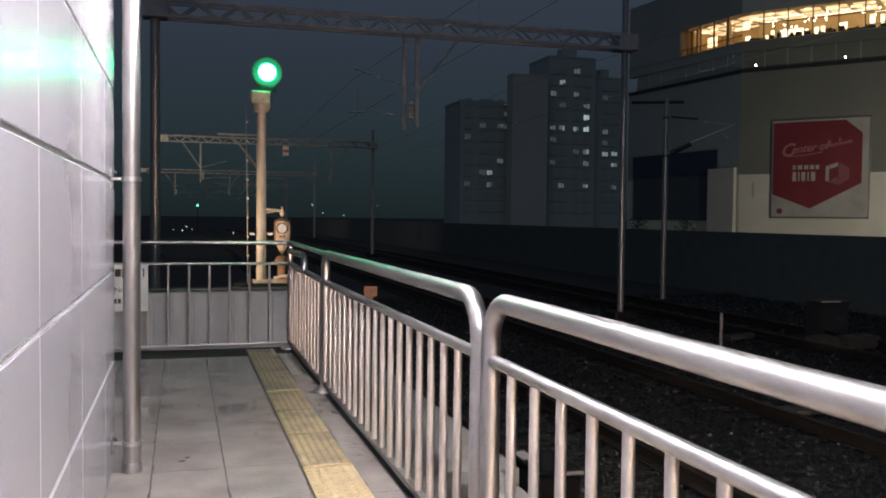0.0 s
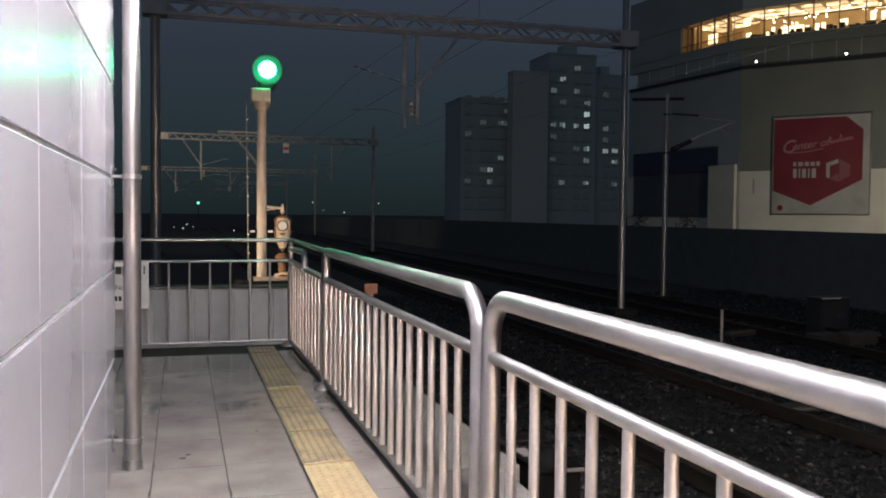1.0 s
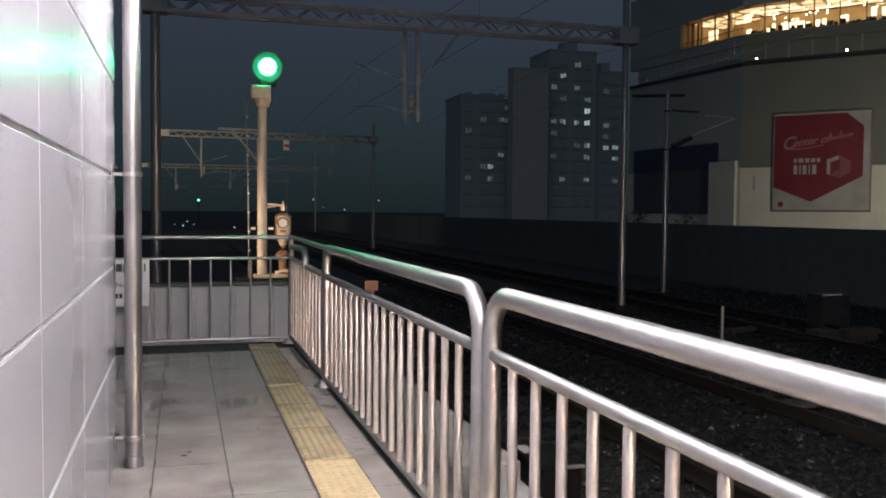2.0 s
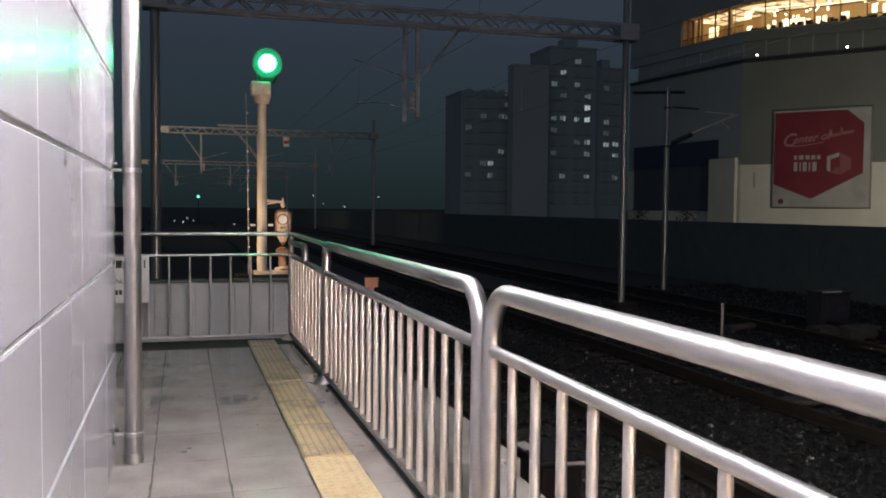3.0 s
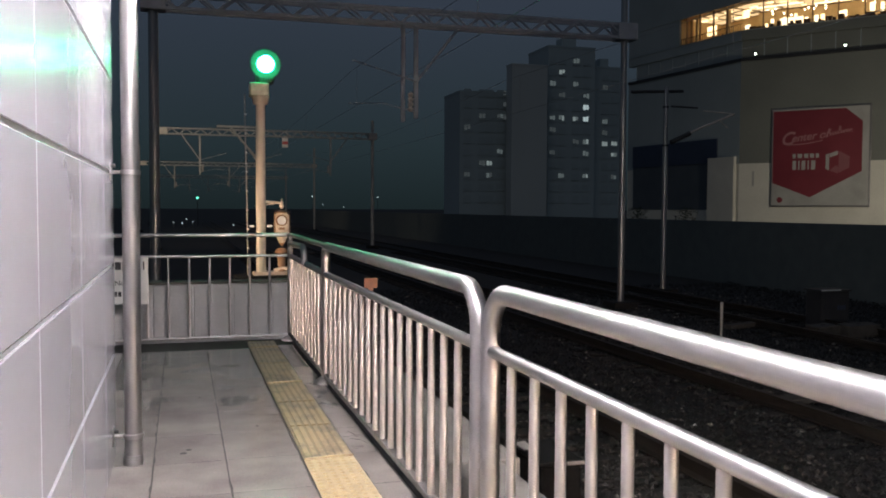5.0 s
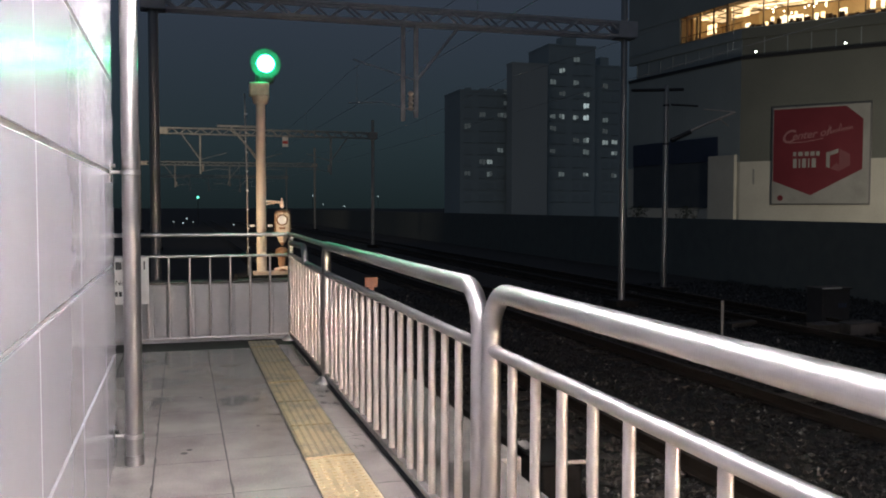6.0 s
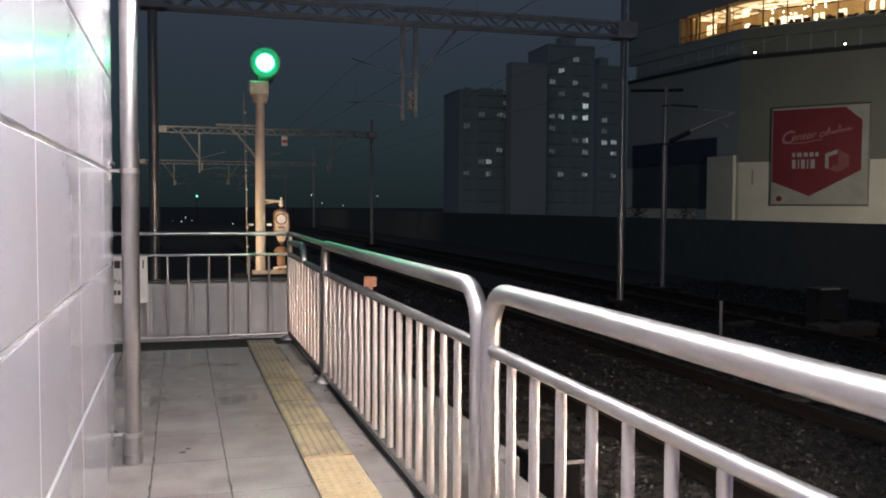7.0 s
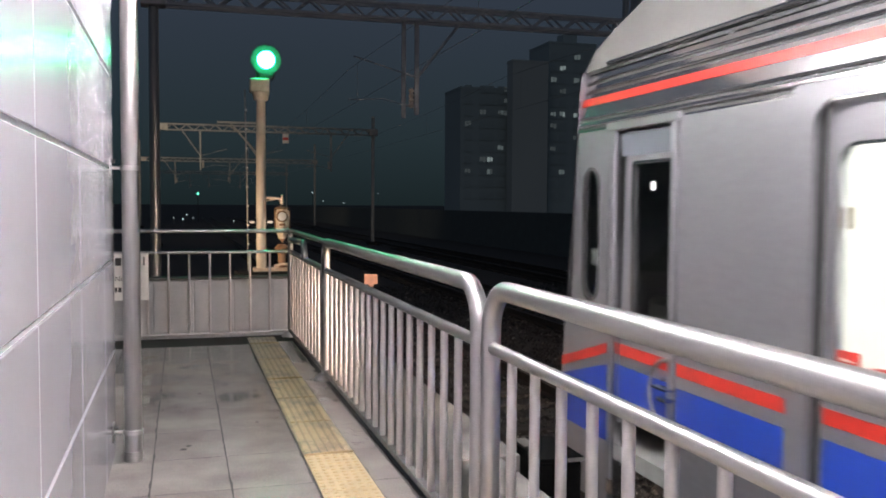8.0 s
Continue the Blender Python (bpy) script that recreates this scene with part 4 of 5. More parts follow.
    for k in range(14):
        a, d = 0.9 + 0.8 * k + rng.uniform(-0.2, 0.2), rng.uniform(1.5, 4)
        h = rng.uniform(0.35, 0.85)
        part("display_light", put(box(a, a + rng.uniform(0.12, 0.42), -d - 0.15, -d, 15.95 + rng.uniform(0, 0.5), 15.95 + h + 0.3), m), G["shop_hot" if k % 3 else "shop"], t,
             "glowing display panel")
    for k in range(16):
        a, d = 0.3 + 0.72 * k + rng.uniform(-0.2, 0.2), rng.uniform(0.8, 1.4)
        part("shop_shelf", put(box(a, a + rng.uniform(0.25, 0.5), -d - 0.4, -d, 15.73, 15.95 + rng.uniform(0.1, 0.45)), m), M["shop_wood"], t, "dark display shelf")
    m = facing(-7)
    for k in range(6):
        a, d = 0.5 + 1.2 * k, rng.uniform(1.0, 4)
        part("ceiling_lamp", put(box(a, a + 0.7, -d - 0.3, -d, 17.88, 17.96), m), G["shop"], t, "warm ceiling lamp")
    for a, w, z0, z1, g in [(1.0, 0.7, 17.1, 17.6, "shop"), (0.9, 0.5, 16.2, 16.5, "shop_hot"), (4.9, 1.1, 16.4, 17.2, "shop"), (5.2, 0.6, 16.9, 17.1, "shop_hot")]:
        part("display_light", put(box(a, a + w, -1.7, -1.6, z0, z1), m), G[g], t, "glowing display panel")
    m = facing(142)
    for k in range(34):
        a, d, z = rng.uniform(0.6, 14), rng.uniform(0.6, 3.8), rng.uniform(17.0, 17.7)
        part("spotlight", put(box(a, a + 0.09, -d - 0.09, -d, z, z + 0.09), m), G["spot_warm"], t, "small ceiling spotlight")
    for k in range(5):
        part("ceiling_duct", put(sweep([(0.4 + 2.8 * k, -1.0, 17.2), (3.4 + 2.8 * k, -3.4, 17.75)], 0.05, 6), m), M["shop_wood"], t, "dark ceiling duct")
    part("hot_display", put(box(2.1, 3.9, -3.2, -3.1, 16.1, 16.95), m), G["shop_hot"], t, "bright backlit display wall")
    for k in range(26):
        a = 0.4 + 0.52 * k
        part("goods", put(box(a, a + rng.uniform(0.12, 0.35), -0.85, -0.6, 15.73, 15.85 + rng.uniform(0.05, 0.35)), m), M["shop_wood"], t)
    for k in range(30):
        part("guard_bar", put(box(0.3 + 0.25 * k, 0.33 + 0.25 * k, -0.14, -0.11, 15.74, 16.25), facing(-7)), M["shop_wood"], t)
    m = facing(-7)
    for a in (2.6, 6.4, 7.1):
        part("shop_column", put(box(a, a + 0.3, -1.2, -0.9, 15.73, 17.97), m), M["shop"], t)
    # two facade lamps on the ledge
    m = facing(142)
    for a in (1.16, 7.75):
        w = part("wall_lamp", put(box(a - 0.14, a + 0.14, -0.02, 0.16, 13.62, 13.86, 0.02), m), M["dark"], t)
        part("lens", put(box(a - 0.07, a + 0.07, 0.162, 0.19, 13.68, 13.80, 0.01), m), G["spot"], w, "bright white lamp face")
    part("vent", put(box(1.05, 1.2, 0.0, 0.05, 3.3, 4.5), m), M["sign_white"], t)
    # roller screen, flat sheet coloured as a shaded opening, low outbuilding on the side wall
    m = facing(-7)
    part("screen_recess", put(box(3.5, 14.2, 0.004, 0.06, 1.4, 5.3), m), M["recess"], t, "flat dark sheet standing in for a shaded opening")
    part("screen", put(box(2.5, 14.2, 0.065, 0.14, 5.3, 7.3), m), M["navy"], t, "navy banner screen")
    part("pier", put(box(0.3, 3.4, 0.004, 0.3, GROUND, 5.7), m), M["pale"], t, "cream pier")


def build_billboard():
    m = facing(142)
    t = thing("billboard", m @ Vector((6.05, 0.1, 1.7)), "faded red and white billboard on the store wall", "billboard")
    x0, x1, z0, z1 = 2.62, 9.55, 1.78, 9.2
    part("frame", put(box(x0 - 0.12, x1 + 0.12, 0.006, 0.16, z0 - 0.12, z1 + 0.12, 0.03), m), M["steel_dull"], t, "thin metal frame")
    part("face", put(box(x0, x1, 0.163, 0.19, z0, z1), m), M["sign_white"], t, "off-white printed face")
    # red hexagon-like field: cut upper right corner, arrow at the foot
    px = [(x0 + 0.05, z1 - 0.12), (x0 + 5.3, z1 - 0.12), (x1 - 0.45, z1 - 1.15), (x1 - 0.45, z0 + 2.55), (x0 + 2.85, z0 + 0.62), (x0 + 0.05, z0 + 1.75)]
    bm = bmesh.new()
    front, back = [bm.verts.new((x, 0.205, z)) for x, z in px], [bm.verts.new((x, 0.192, z)) for x, z in px]
    bm.faces.new(front)
    bm.faces.new(back[::-1])
    for k in range(len(px)):
        bm.faces.new((front[k - 1], front[k], back[k], back[k - 1]))
    part("red_field", put(bm, m), M["sign_red"], t, "red printed field")

    def at(x, z, roll=0.0, y=0.208):
        return m @ Matrix.Translation((x, y, z)) @ pose(0, 0, 0, 90, 0, 0) @ pose(0, 0, 0, 0, 0, roll)
    # script slogan above, plain bars for the brand lettering, cube mark
    words("C", 1.35, M["sign_pink"], t, at(x0 + 0.62, 6.42, 6), "script_lettering", 0.35, 0.02)
    words("enter of", 0.82, M["sign_pink"], t, at(x0 + 1.42, 6.66, 6), "script_lettering", 0.4, 0.012)
    for k in range(9):
        up = 0.62 if k in (0, 4) else 0.26
        a, z = x0 + 4.05 + 0.19 * k, 7.02 + 0.035 * k
        part("script_bar", put(sweep([(a, 0.21, z), (a + 0.10, 0.21, z + up), (a + 0.16, 0.21, z + up * 0.8), (a + 0.17, 0.21, z + 0.03)], 0.028, 5), m), M["sign_pink"], t)
    part("underline", put(sweep([(x0 + 1.2, 0.21, 6.45), (x0 + 2.4, 0.21, 6.50), (x0 + 3.7, 0.21, 6.72)], 0.035, 5), m), M["sign_pink"], t)
    for k, (a, w) in enumerate([(0, 0.22), (0.36, 0.34), (0.84, 0.30), (1.26, 0.30), (1.68, 0.24)]):
        part("brand_bar", put(box(x0 + 1.55 + a, x0 + 1.55 + a + w, 0.207, 0.213, 5.42, 5.74), m), M["sign_white"], t)
    for a, w in [(0, 0.26), (0.42, 0.10), (0.66, 0.28), (1.10, 0.10), (1.36, 0.30)]:
        part("brand_bar", put(box(x0 + 1.55 + a, x0 + 1.55 + a + w, 0.207, 0.213, 4.52, 5.22), m), M["sign_white"], t)
    # cube mark: dim pink cube with two pale strokes on its near face
    strokes = [([(3.95, 5.62), (4.20, 5.70), (4.20, 4.45), (3.95, 4.55)], "sign_white"), ([(4.22, 5.70), (4.80, 5.90), (4.80, 5.60), (4.22, 5.40)], "sign_white"),
               ([(4.87, 5.90), (5.62, 5.45), (5.62, 4.62), (4.87, 4.22)], "sign_cube"),
               ([(4.22, 4.42), (4.84, 4.20), (4.84, 4.72), (4.66, 4.80)], "sign_cube")]
    for poly, mt in strokes:
        bm = bmesh.new()
        f, b = [bm.verts.new((x0 + x, 0.213, z)) for x, z in poly], [bm.verts.new((x0 + x, 0.207, z)) for x, z in poly]
        bm.faces.new(f)
        bm.faces.new(b[::-1])
        for k in range(4):
            bm.faces.new((f[k - 1], f[k], b[k], b[k - 1]))
        part("cube_mark", put(bm, m), M[mt], t)
    part("round_mark", put(cyl((x0 + 0.62, 0.192, z0 + 0.42), (x0 + 0.62, 0.205, z0 + 0.42), 0.22, 20), m), M["sign_red"], t)


def build_planters():
    """Low planting and a pale kerb wall on top of the barrier before the store."""
    rng = random.Random(4)
    for x, y in ((40.2, 64.5), (39.4, 71.0)):
        t = thing("shrub", (x, y, GROUND), "small dark shrub before the store wall", "shrub", "shrubs")
        bm = bmesh.new()
        for k in range(420):
            h = rng.uniform(0.7, 2.8)
            a = rng.uniform(0, 6.28)
            r = rng.uniform(0, 0.9)
            c = Vector((x + r * math.cos(a), y + r * math.sin(a), GROUND + h))
            d = Vector((rng.uniform(-1, 1), rng.uniform(-1, 1), rng.uniform(-0.2, 1))).normalized() * rng.uniform(0.12, 0.3)
            s = d.orthogonal().normalized() * 0.05
            vs = [bm.verts.new(c + q) for q in (Vector(), d * 0.5 + s, d, d * 0.5 - s)]
            bm.faces.new(vs)
        part("leaves", bm, M["foliage"], t)
        bm = bmesh.new()
        for k in range(7):
            a = rng.uniform(0, 6.28)
            cyl((x, y, GROUND), (x + 0.6 * math.cos(a), y + 0.6 * math.sin(a), GROUND + 2.1), 0.03, 6, 0.01, bm)
        part("stems", bm, M["shop_wood"], t)


# ---- apartment towers, far lamps and glints ----
def build_apartments():
    rng = random.Random(11)
    levels = ["window_a", "window_b", "window_c", "window_d"]

    def tower(x, w, y, d, h, cols, rows, lit, label, pale=False):
        t = thing("apartment_tower", (x, y, GROUND), label, "apartment building", "apartment towers")
        part("wall", box(x, x + w, y, y + d, GROUND, h), M["apartment_pale" if pale else "apartment"], t)
        part("parapet", box(x - 0.1, x + w + 0.1, y - 0.1, y + d + 0.1, h + 0.01, h + 0.5), M["apartment_pale" if pale else "apartment"], t)
        if rows > 9:
            part("lift_house", box(x + w * 0.35, x + w * 0.65, y + 2, y + 6, h + 0.51, h + 3), M["apartment"], t)
        dark = finish(box(-0.95, 0.95, -0.05, 0.0, -0.75, 0.75), "window", M["apt_hazed"])
        sill = finish(box(-1.15, 1.15, -0.20, 0.0, -0.08, 0.08), "balcony_ledge", M["apartment"])
        for c, cx in enumerate(cols):
            for r in range(-2, rows):
                z = 10.2 + 3.07 * r
                win = piece("window", dark, t, (cx, y - 0.005, z))
                piece("balcony_ledge", sill, t, (cx, y - 0.005, z - 1.05))
                if (c, r) not in lit:
                    continue
                n = lit[c, r]
                # the two panes differ by their curtains
                for side in (-1, 1):
                    k = min(3, n + (1 if rng.random() < 0.35 else 0))
                    top, low = rng.uniform(0.45, 0.72), rng.uniform(-0.72, -0.35)
                    a, b = (-0.88, -0.06) if side < 0 else (0.06, rng.uniform(0.55, 0.88))
                    part("lit_pane", box(cx + a, cx + b, y - 0.08, y - 0.062, z + low, z + top), G[levels[k]], win, "lit window pane")
    tower(93.6, 13.6, 218, 14, 44.2, [95.0, 97.6, 101.7, 104.7], 11,
          {(0, 8): 1, (0, 5): 2, (0, 4): 3, (1, 9): 1, (1, 5): 1, (1, 0): 2, (2, 10): 2, (2, 8): 2, (2, 5): 1, (3, 7): 1, (3, 6): 0, (3, 5): 0, (3, 3): 1, (3, 2): 1, (3, 0): 1,
           (2, 3): 3, (1, 7): 3, (0, 2): 3}, "dark apartment tower with scattered lit windows")
    tower(108.6, 8.6, 222, 14, 40, [112.4, 115.2], 10, {(0, 5): 2, (0, 4): 3, (0, 3): 1, (1, 3): 1, (1, 2): 1, (1, 0): 2, (0, 8): 3}, "dark apartment tower with few lit windows")
    tower(81.8, 9.9, 214, 4, 38.2, [], 0, {}, "apartment tower with a blank pale end wall", True)
    tower(69.5, 14.2, 219.5, 14, 31.5, [71.6, 75.7, 77.8, 80.7, 82.4], 8,
          {(1, 5): 2, (4, 7): 3, (4, 6): 2, (3, 5): 2, (4, 5): 2, (0, 4): 3, (3, 2): 2, (2, 1): 1, (2, 0): 2, (0, 0): 3, (1, 1): 3}, "low dark apartment tower with few lit windows")


def build_far_lamps_and_glints():
    # some dots at y 120 stand in for glints off cars and roofs
    for x, y, z, g, r in [(35.5, 250, 4.4, "dot", 0.28), (44.5, 250, 1.5, "dot", 0.22), (40, 260, 2.2, "dot", 0.2), (55.5, 255, 4.4, "dot", 0.22), (76, 250, 0.8, "dot", 0.26),
                          (93.5, 250, 0.9, "dot", 0.16), (2.2, 130, 2.6, "green_far", 0.26), (0.6, 120, -0.2, "dot", 0.12), (-1.0, 120, -0.6, "dot", 0.09),
                          (0.1, 120, -0.75, "dot", 0.14), (1.4, 120, -0.55, "dot", 0.08), (6.6, 120, -1.0, "dot", 0.12), (-5.6, 120, 1.7, "dot", 0.10)]:
        t = thing("far_lamp_and_glint", (x, y, GROUND), "distant small light, for lamps and glints alike, on a thin post", "lamp", "far lamps")
        part("post", cyl((x, y, GROUND), (x, y, z), 0.06, 6), M["dark"], t)
        bm = bmesh.new()
        bmesh.ops.create_icosphere(bm, subdivisions=2, radius=0.6 * r, matrix=Matrix.Translation((x, y, z + 0.6 * r)))
        part("lamp_head", bm, G[g], t, "small glowing head", True)


# ---- the train: built where it stands at the end, its side at x = 2.5 ----
TX, TW = 2.5, 3.12
Z_LOW, Z_TOP, Z_CANT = -0.42, 1.915, 2.30
FRONT, BACK = 5.54, -14.2


def front_y(z):
    return 5.54 - 0.128 * (z - 0.37)


def prism(outline, x0, x1, bm=None):
    """A plate between x0 and x1 from a (y, z) outline."""
    b2 = bmesh.new()
    a, b = [b2.verts.new((x0, y, z)) for y, z in outline], [b2.verts.new((x1, y, z)) for y, z in outline]
    b2.faces.new(a)
    b2.faces.new(b[::-1])
    for k in range(len(outline)):
        b2.faces.new((a[k - 1], a[k], b[k], b[k - 1]))
    return join(bm, b2) if bm else b2


def stadium(yc, zc, hw, hh, n=10, r=None):
    """A rounded upright slot, as (y, z) points."""
    r = r or hw
    pts = []
    for cy, cz, a0 in ((yc + hw - r, zc + hh - r, 0), (yc - hw + r, zc + hh - r, 90), (yc - hw + r, zc - hh + r, 180), (yc + hw - r, zc - hh + r, 270)):
        for k in range(n + 1):
            a = radians(a0 + 90 * k / n)
            pts.append((cy + r * math.cos(a), cz + r * math.sin(a)))
    return pts


def holed(outer, hole, x0, x1):
    """A plate with a hole: outer is a function (direction) -> point on its edge."""
    bm = bmesh.new()
    cy, cz = sum(p[0] for p in hole) / len(hole), sum(p[1] for p in hole) / len(hole)
    rings = []
    for x in (x0, x1):
        inn = [bm.verts.new((x, y, z)) for y, z in hole]
        out = [bm.verts.new((x, *outer(cy, cz, y - cy, z - cz))) for y, z in hole]
        rings.append((inn, out))
    n = len(hole)
    for k in range(n):
        j = (k + 1) % n
        (i0, o0), (i1, o1) = rings
        bm.faces.new((i0[k], i0[j], o0[j], o0[k]))
        bm.faces.new((i1[k], o1[k], o1[j], i1[j]))
        bm.faces.new((i0[k], i1[k], i1[j], i0[j]))
        bm.faces.new((o0[k], o0[j], o1[j], o1[k]))
    return bm


def rect_edge(y0, y1, z0, z1, slant=False):
    """Maps a direction onto the edge of a rectangle, or of one with the train's raked front as its y1."""
    def f(cy, cz, dy, dz):
        s = 1e9
        if dy > 1e-9:
            s = min(s, (y1 - cy) / dy)
        if dy < -1e-9:
            s = min(s, (y0 - cy) / dy)
        if dz > 1e-9:
            s = min(s, (z1 - cz) / dz)
        if dz < -1e-9:
            s = min(s, (z0 - cz) / dz)
        y, z = cy + dy * s, cz + dz * s
        if slant and y > cy:
            y = cy + (y - cy) * (front_y(z) - cy) / (y1 - cy)
        return y, z
    return f


def build_train():
    t = thing("train", (TX + TW / 2, 0, GROUND), "stainless steel commuter train with red and blue stripes", "train")
    th = 0.05
    x0, x1 = TX, TX + th

    def plate(name, ya, yb, za, zb, mt="train", out=0.0, parent=None, label="", bev=0.0):
        return part(name, box(x0 - out, x1 if out == 0 else x0 - 0.0005, ya, yb, za, zb, bev), M[mt], parent or t, label)

    # cab side with the oval window
    cab = part("cab_side", holed(rect_edge(4.86, 5.40, 0.70, Z_TOP, True), stadium(5.12, 1.265, 0.115, 0.415, 8), x0, x1), M["train"], t, "brushed steel cab side panel")
    part("cab_side_lower", prism([(4.86, Z_LOW), (front_y(Z_LOW) - 0.1, Z_LOW), (front_y(-0.2), -0.2), (front_y(0.698), 0.698), (4.86, 0.698)], x0, x1), M["train"], t)
    part("oval_seal", holed(lambda cy, cz, dy, dz: (cy + dy * 1.12, cz + dz * 1.05), stadium(5.12, 1.265, 0.105, 0.405, 8), x0 - 0.008, x0 + 0.03), M["rubber"], cab, "dark window rubber", True)
    part("oval_glass", prism(stadium(5.12, 1.265, 0.108, 0.408, 8), x0 + 0.02, x0 + 0.026), M["tint"], cab, "dark oval window")
    # stripe films on the cab side, dropping towards the front
    part("red_stripe", prism([(4.875, 0.545), (4.875, 0.61), (front_y(0.42), 0.42), (front_y(0.355), 0.355)], x0 - 0.003, x0 - 0.0005), M["train_red"], cab, "red stripe")
    part("blue_band", prism([(4.875, 0.0), (4.875, 0.475), (front_y(0.32), 0.30), (front_y(0.0), 0.0)], x0 - 0.003, x0 - 0.0005), M["train_blue"], cab, "blue band")
    part("edge_groove", box(x0 - 0.004, x0 - 0.0005, 4.95, 5.25, 0.215, 0.222), M["rubber"], cab)
    # cab door, recessed in a proud frame
    for ya, yb, nm in ((4.785, 4.86, "door_pillar"), (4.095, 4.175, "door_pillar")):
        plate(nm, ya, yb, Z_LOW + 0.1, Z_TOP, "train_bright", parent=t, label="bright steel door pillar")
        part("pillar_edge", box(x0 - 0.014, x0 - 0.0005, ya + 0.012, yb - 0.012, Z_LOW + 0.2, 1.90, 0.005), M["train"], t)
    door = part("cab_door", holed(rect_edge(4.175, 4.785, Z_LOW + 0.02, 1.885), stadium(4.40, 1.19, 0.212, 0.50, 3, 0.03), x0 + 0.03, x0 + 0.06), M["train"], t, "recessed steel cab door")
    part("door_glass", prism(stadium(4.40, 1.19, 0.215, 0.503, 3, 0.03), x0 + 0.04, x0 + 0.047), M["tint"], door, "dark door window")
    part("window_rim", holed(lambda cy, cz, dy, dz: (cy + dy + (0.022 if dy > 0 else -0.022), cz + dz + (0.018 if dz > 0 else -0.018)), stadium(4.40, 1.19, 0.212, 0.50, 3, 0.03), x0 + 0.018, x0 + 0.031), M["train_bright"], door, "bright window frame")
    part("sticker", box(x0 + 0.036, x0 + 0.0395, 4.40, 4.445, 1.535, 1.585), M["white"], door, "small white sticker")
    part("door_panel", box(x0 + 0.022, x0 + 0.0295, 4.20, 4.76, 1.74, 1.875), M["transom"], door, "steel panel over the window, coloured as in recessed shade")
    part("lintel", box(x0 - 0.02, x0 + 0.05, 4.09, 4.90, 1.895, 1.945, 0.008), M["train"], t, "bright lintel over the cab door")
    part("door_stripe", box(x0 + 0.026, x0 + 0.0295, 4.19, 4.775, 0.55, 0.617), M["train_red"], door, "red stripe")
    part("door_blue", box(x0 + 0.026, x0 + 0.0295, 4.19, 4.775, 0.265, 0.487), M["train_blue"], door, "blue band")
    part("handle", box(x0 - 0.01, x0 + 0.03, 4.70, 4.76, 0.80, 0.83, 0.006), M["dark"], door, "black door handle")
    hoop = part("grab_hoop", sweep([(x0 - 0.05, 4.08 + 0.195 * math.cos(a), 0.45 + 0.185 * math.sin(a)) for a in (radians(-90 + 12 * k) for k in range(16))], 0.011, 10), M["steel_dull"], t,
                "curved black grab hoop", True)
    part("hoop_bracket", box(x0 - 0.055, x0, 4.10, 4.26, 0.46, 0.475, 0.006), M["chrome"], hoop, "chrome bracket")
    part("hoop_bracket", box(x0 - 0.055, x0, 4.10, 4.20, 0.40, 0.425, 0.006), M["chrome"], hoop)
    part("step_rail", box(x0 - 0.03, x0 - 0.001, 4.09, 4.19, 0.745, 0.77, 0.006), M["chrome"], t, "chrome step rail")

    # saloon side: plain panels, doors with windows, windows
    bays = []
    y = 4.095
    doors = [(3.06, 1.76), (-1.70, -3.00), (-6.46, -7.76), (-11.22, -12.52)]
    edge = 4.095
    for a, b in doors + [(BACK, BACK)]:
        bays.append((edge, a))
        edge = b
    for k, (ya, yb) in enumerate(bays):
        if ya - yb < 0.3:
            continue
        if k == 0:
            p = plate("side_panel", yb, ya, Z_LOW, Z_TOP, label="brushed steel side panel")
        else:
            yc, hw = (ya + yb) / 2, min(0.95, (ya - yb) / 2 - 0.25)
            p = part("side_panel", holed(rect_edge(yb, ya, Z_LOW, Z_TOP), stadium(yc, 1.22, hw, 0.42, 4, 0.08), x0, x1), M["train"], t, "brushed steel side panel with window")
            part("window_glass", prism(stadium(yc, 1.22, hw + 0.01, 0.43, 4, 0.08), x0 + 0.02, x0 + 0.027), M["glass"], p, "saloon window")
        part("red_stripe", box(x0 - 0.003, x0 - 0.0005, yb + 0.14, ya - 0.01, 0.552, 0.619), M["train_red"], p, "red stripe")
        part("blue_band", box(x0 - 0.003, x0 - 0.0005, yb + 0.16, ya - 0.01, 0.265, 0.488), M["train_blue"], p, "blue band")
    for a, b in doors:
        mid = (a + b) / 2
        part("door_surround", holed(rect_edge(b - 0.13, a + 0.13, Z_LOW + 0.1, 1.955), stadium(mid, 0.916, (a - b) / 2, 0.966, 6, 0.13), x0 - 0.016, x0 - 0.0005), M["train"], t,
             "pale proud door surround with rounded corners")
        for ya, yb in ((mid, a), (b, mid)):
            yc = (ya + yb) / 2
            d = part("door_leaf", holed(rect_edge(ya + 0.004, yb - 0.02, -0.05, 1.882), stadium(yc, 1.18, 0.225, 0.515, 5, 0.09), x0 + 0.045, x0 + 0.075), M["train"], t, "recessed sliding door leaf")
            part("leaf_glass", prism(stadium(yc, 1.18, 0.23, 0.52, 5, 0.09), x0 + 0.055, x0 + 0.061), M["glass"], d, "clear door window")
            part("leaf_seal", holed(lambda cy, cz, dy, dz: (cy + dy * 1.06, cz + dz * 1.03), stadium(yc, 1.18, 0.222, 0.512, 5, 0.09), x0 + 0.04, x0 + 0.056), M["train_bright"], d)
            part("red_stripe", box(x0 + 0.041, x0 + 0.0445, ya + 0.01, yb - 0.03, 0.552, 0.619), M["train_red"], d, "red stripe")
            part("blue_band", box(x0 + 0.041, x0 + 0.0445, ya + 0.01, yb - 0.03, 0.265, 0.488), M["train_blue"], d, "blue band")
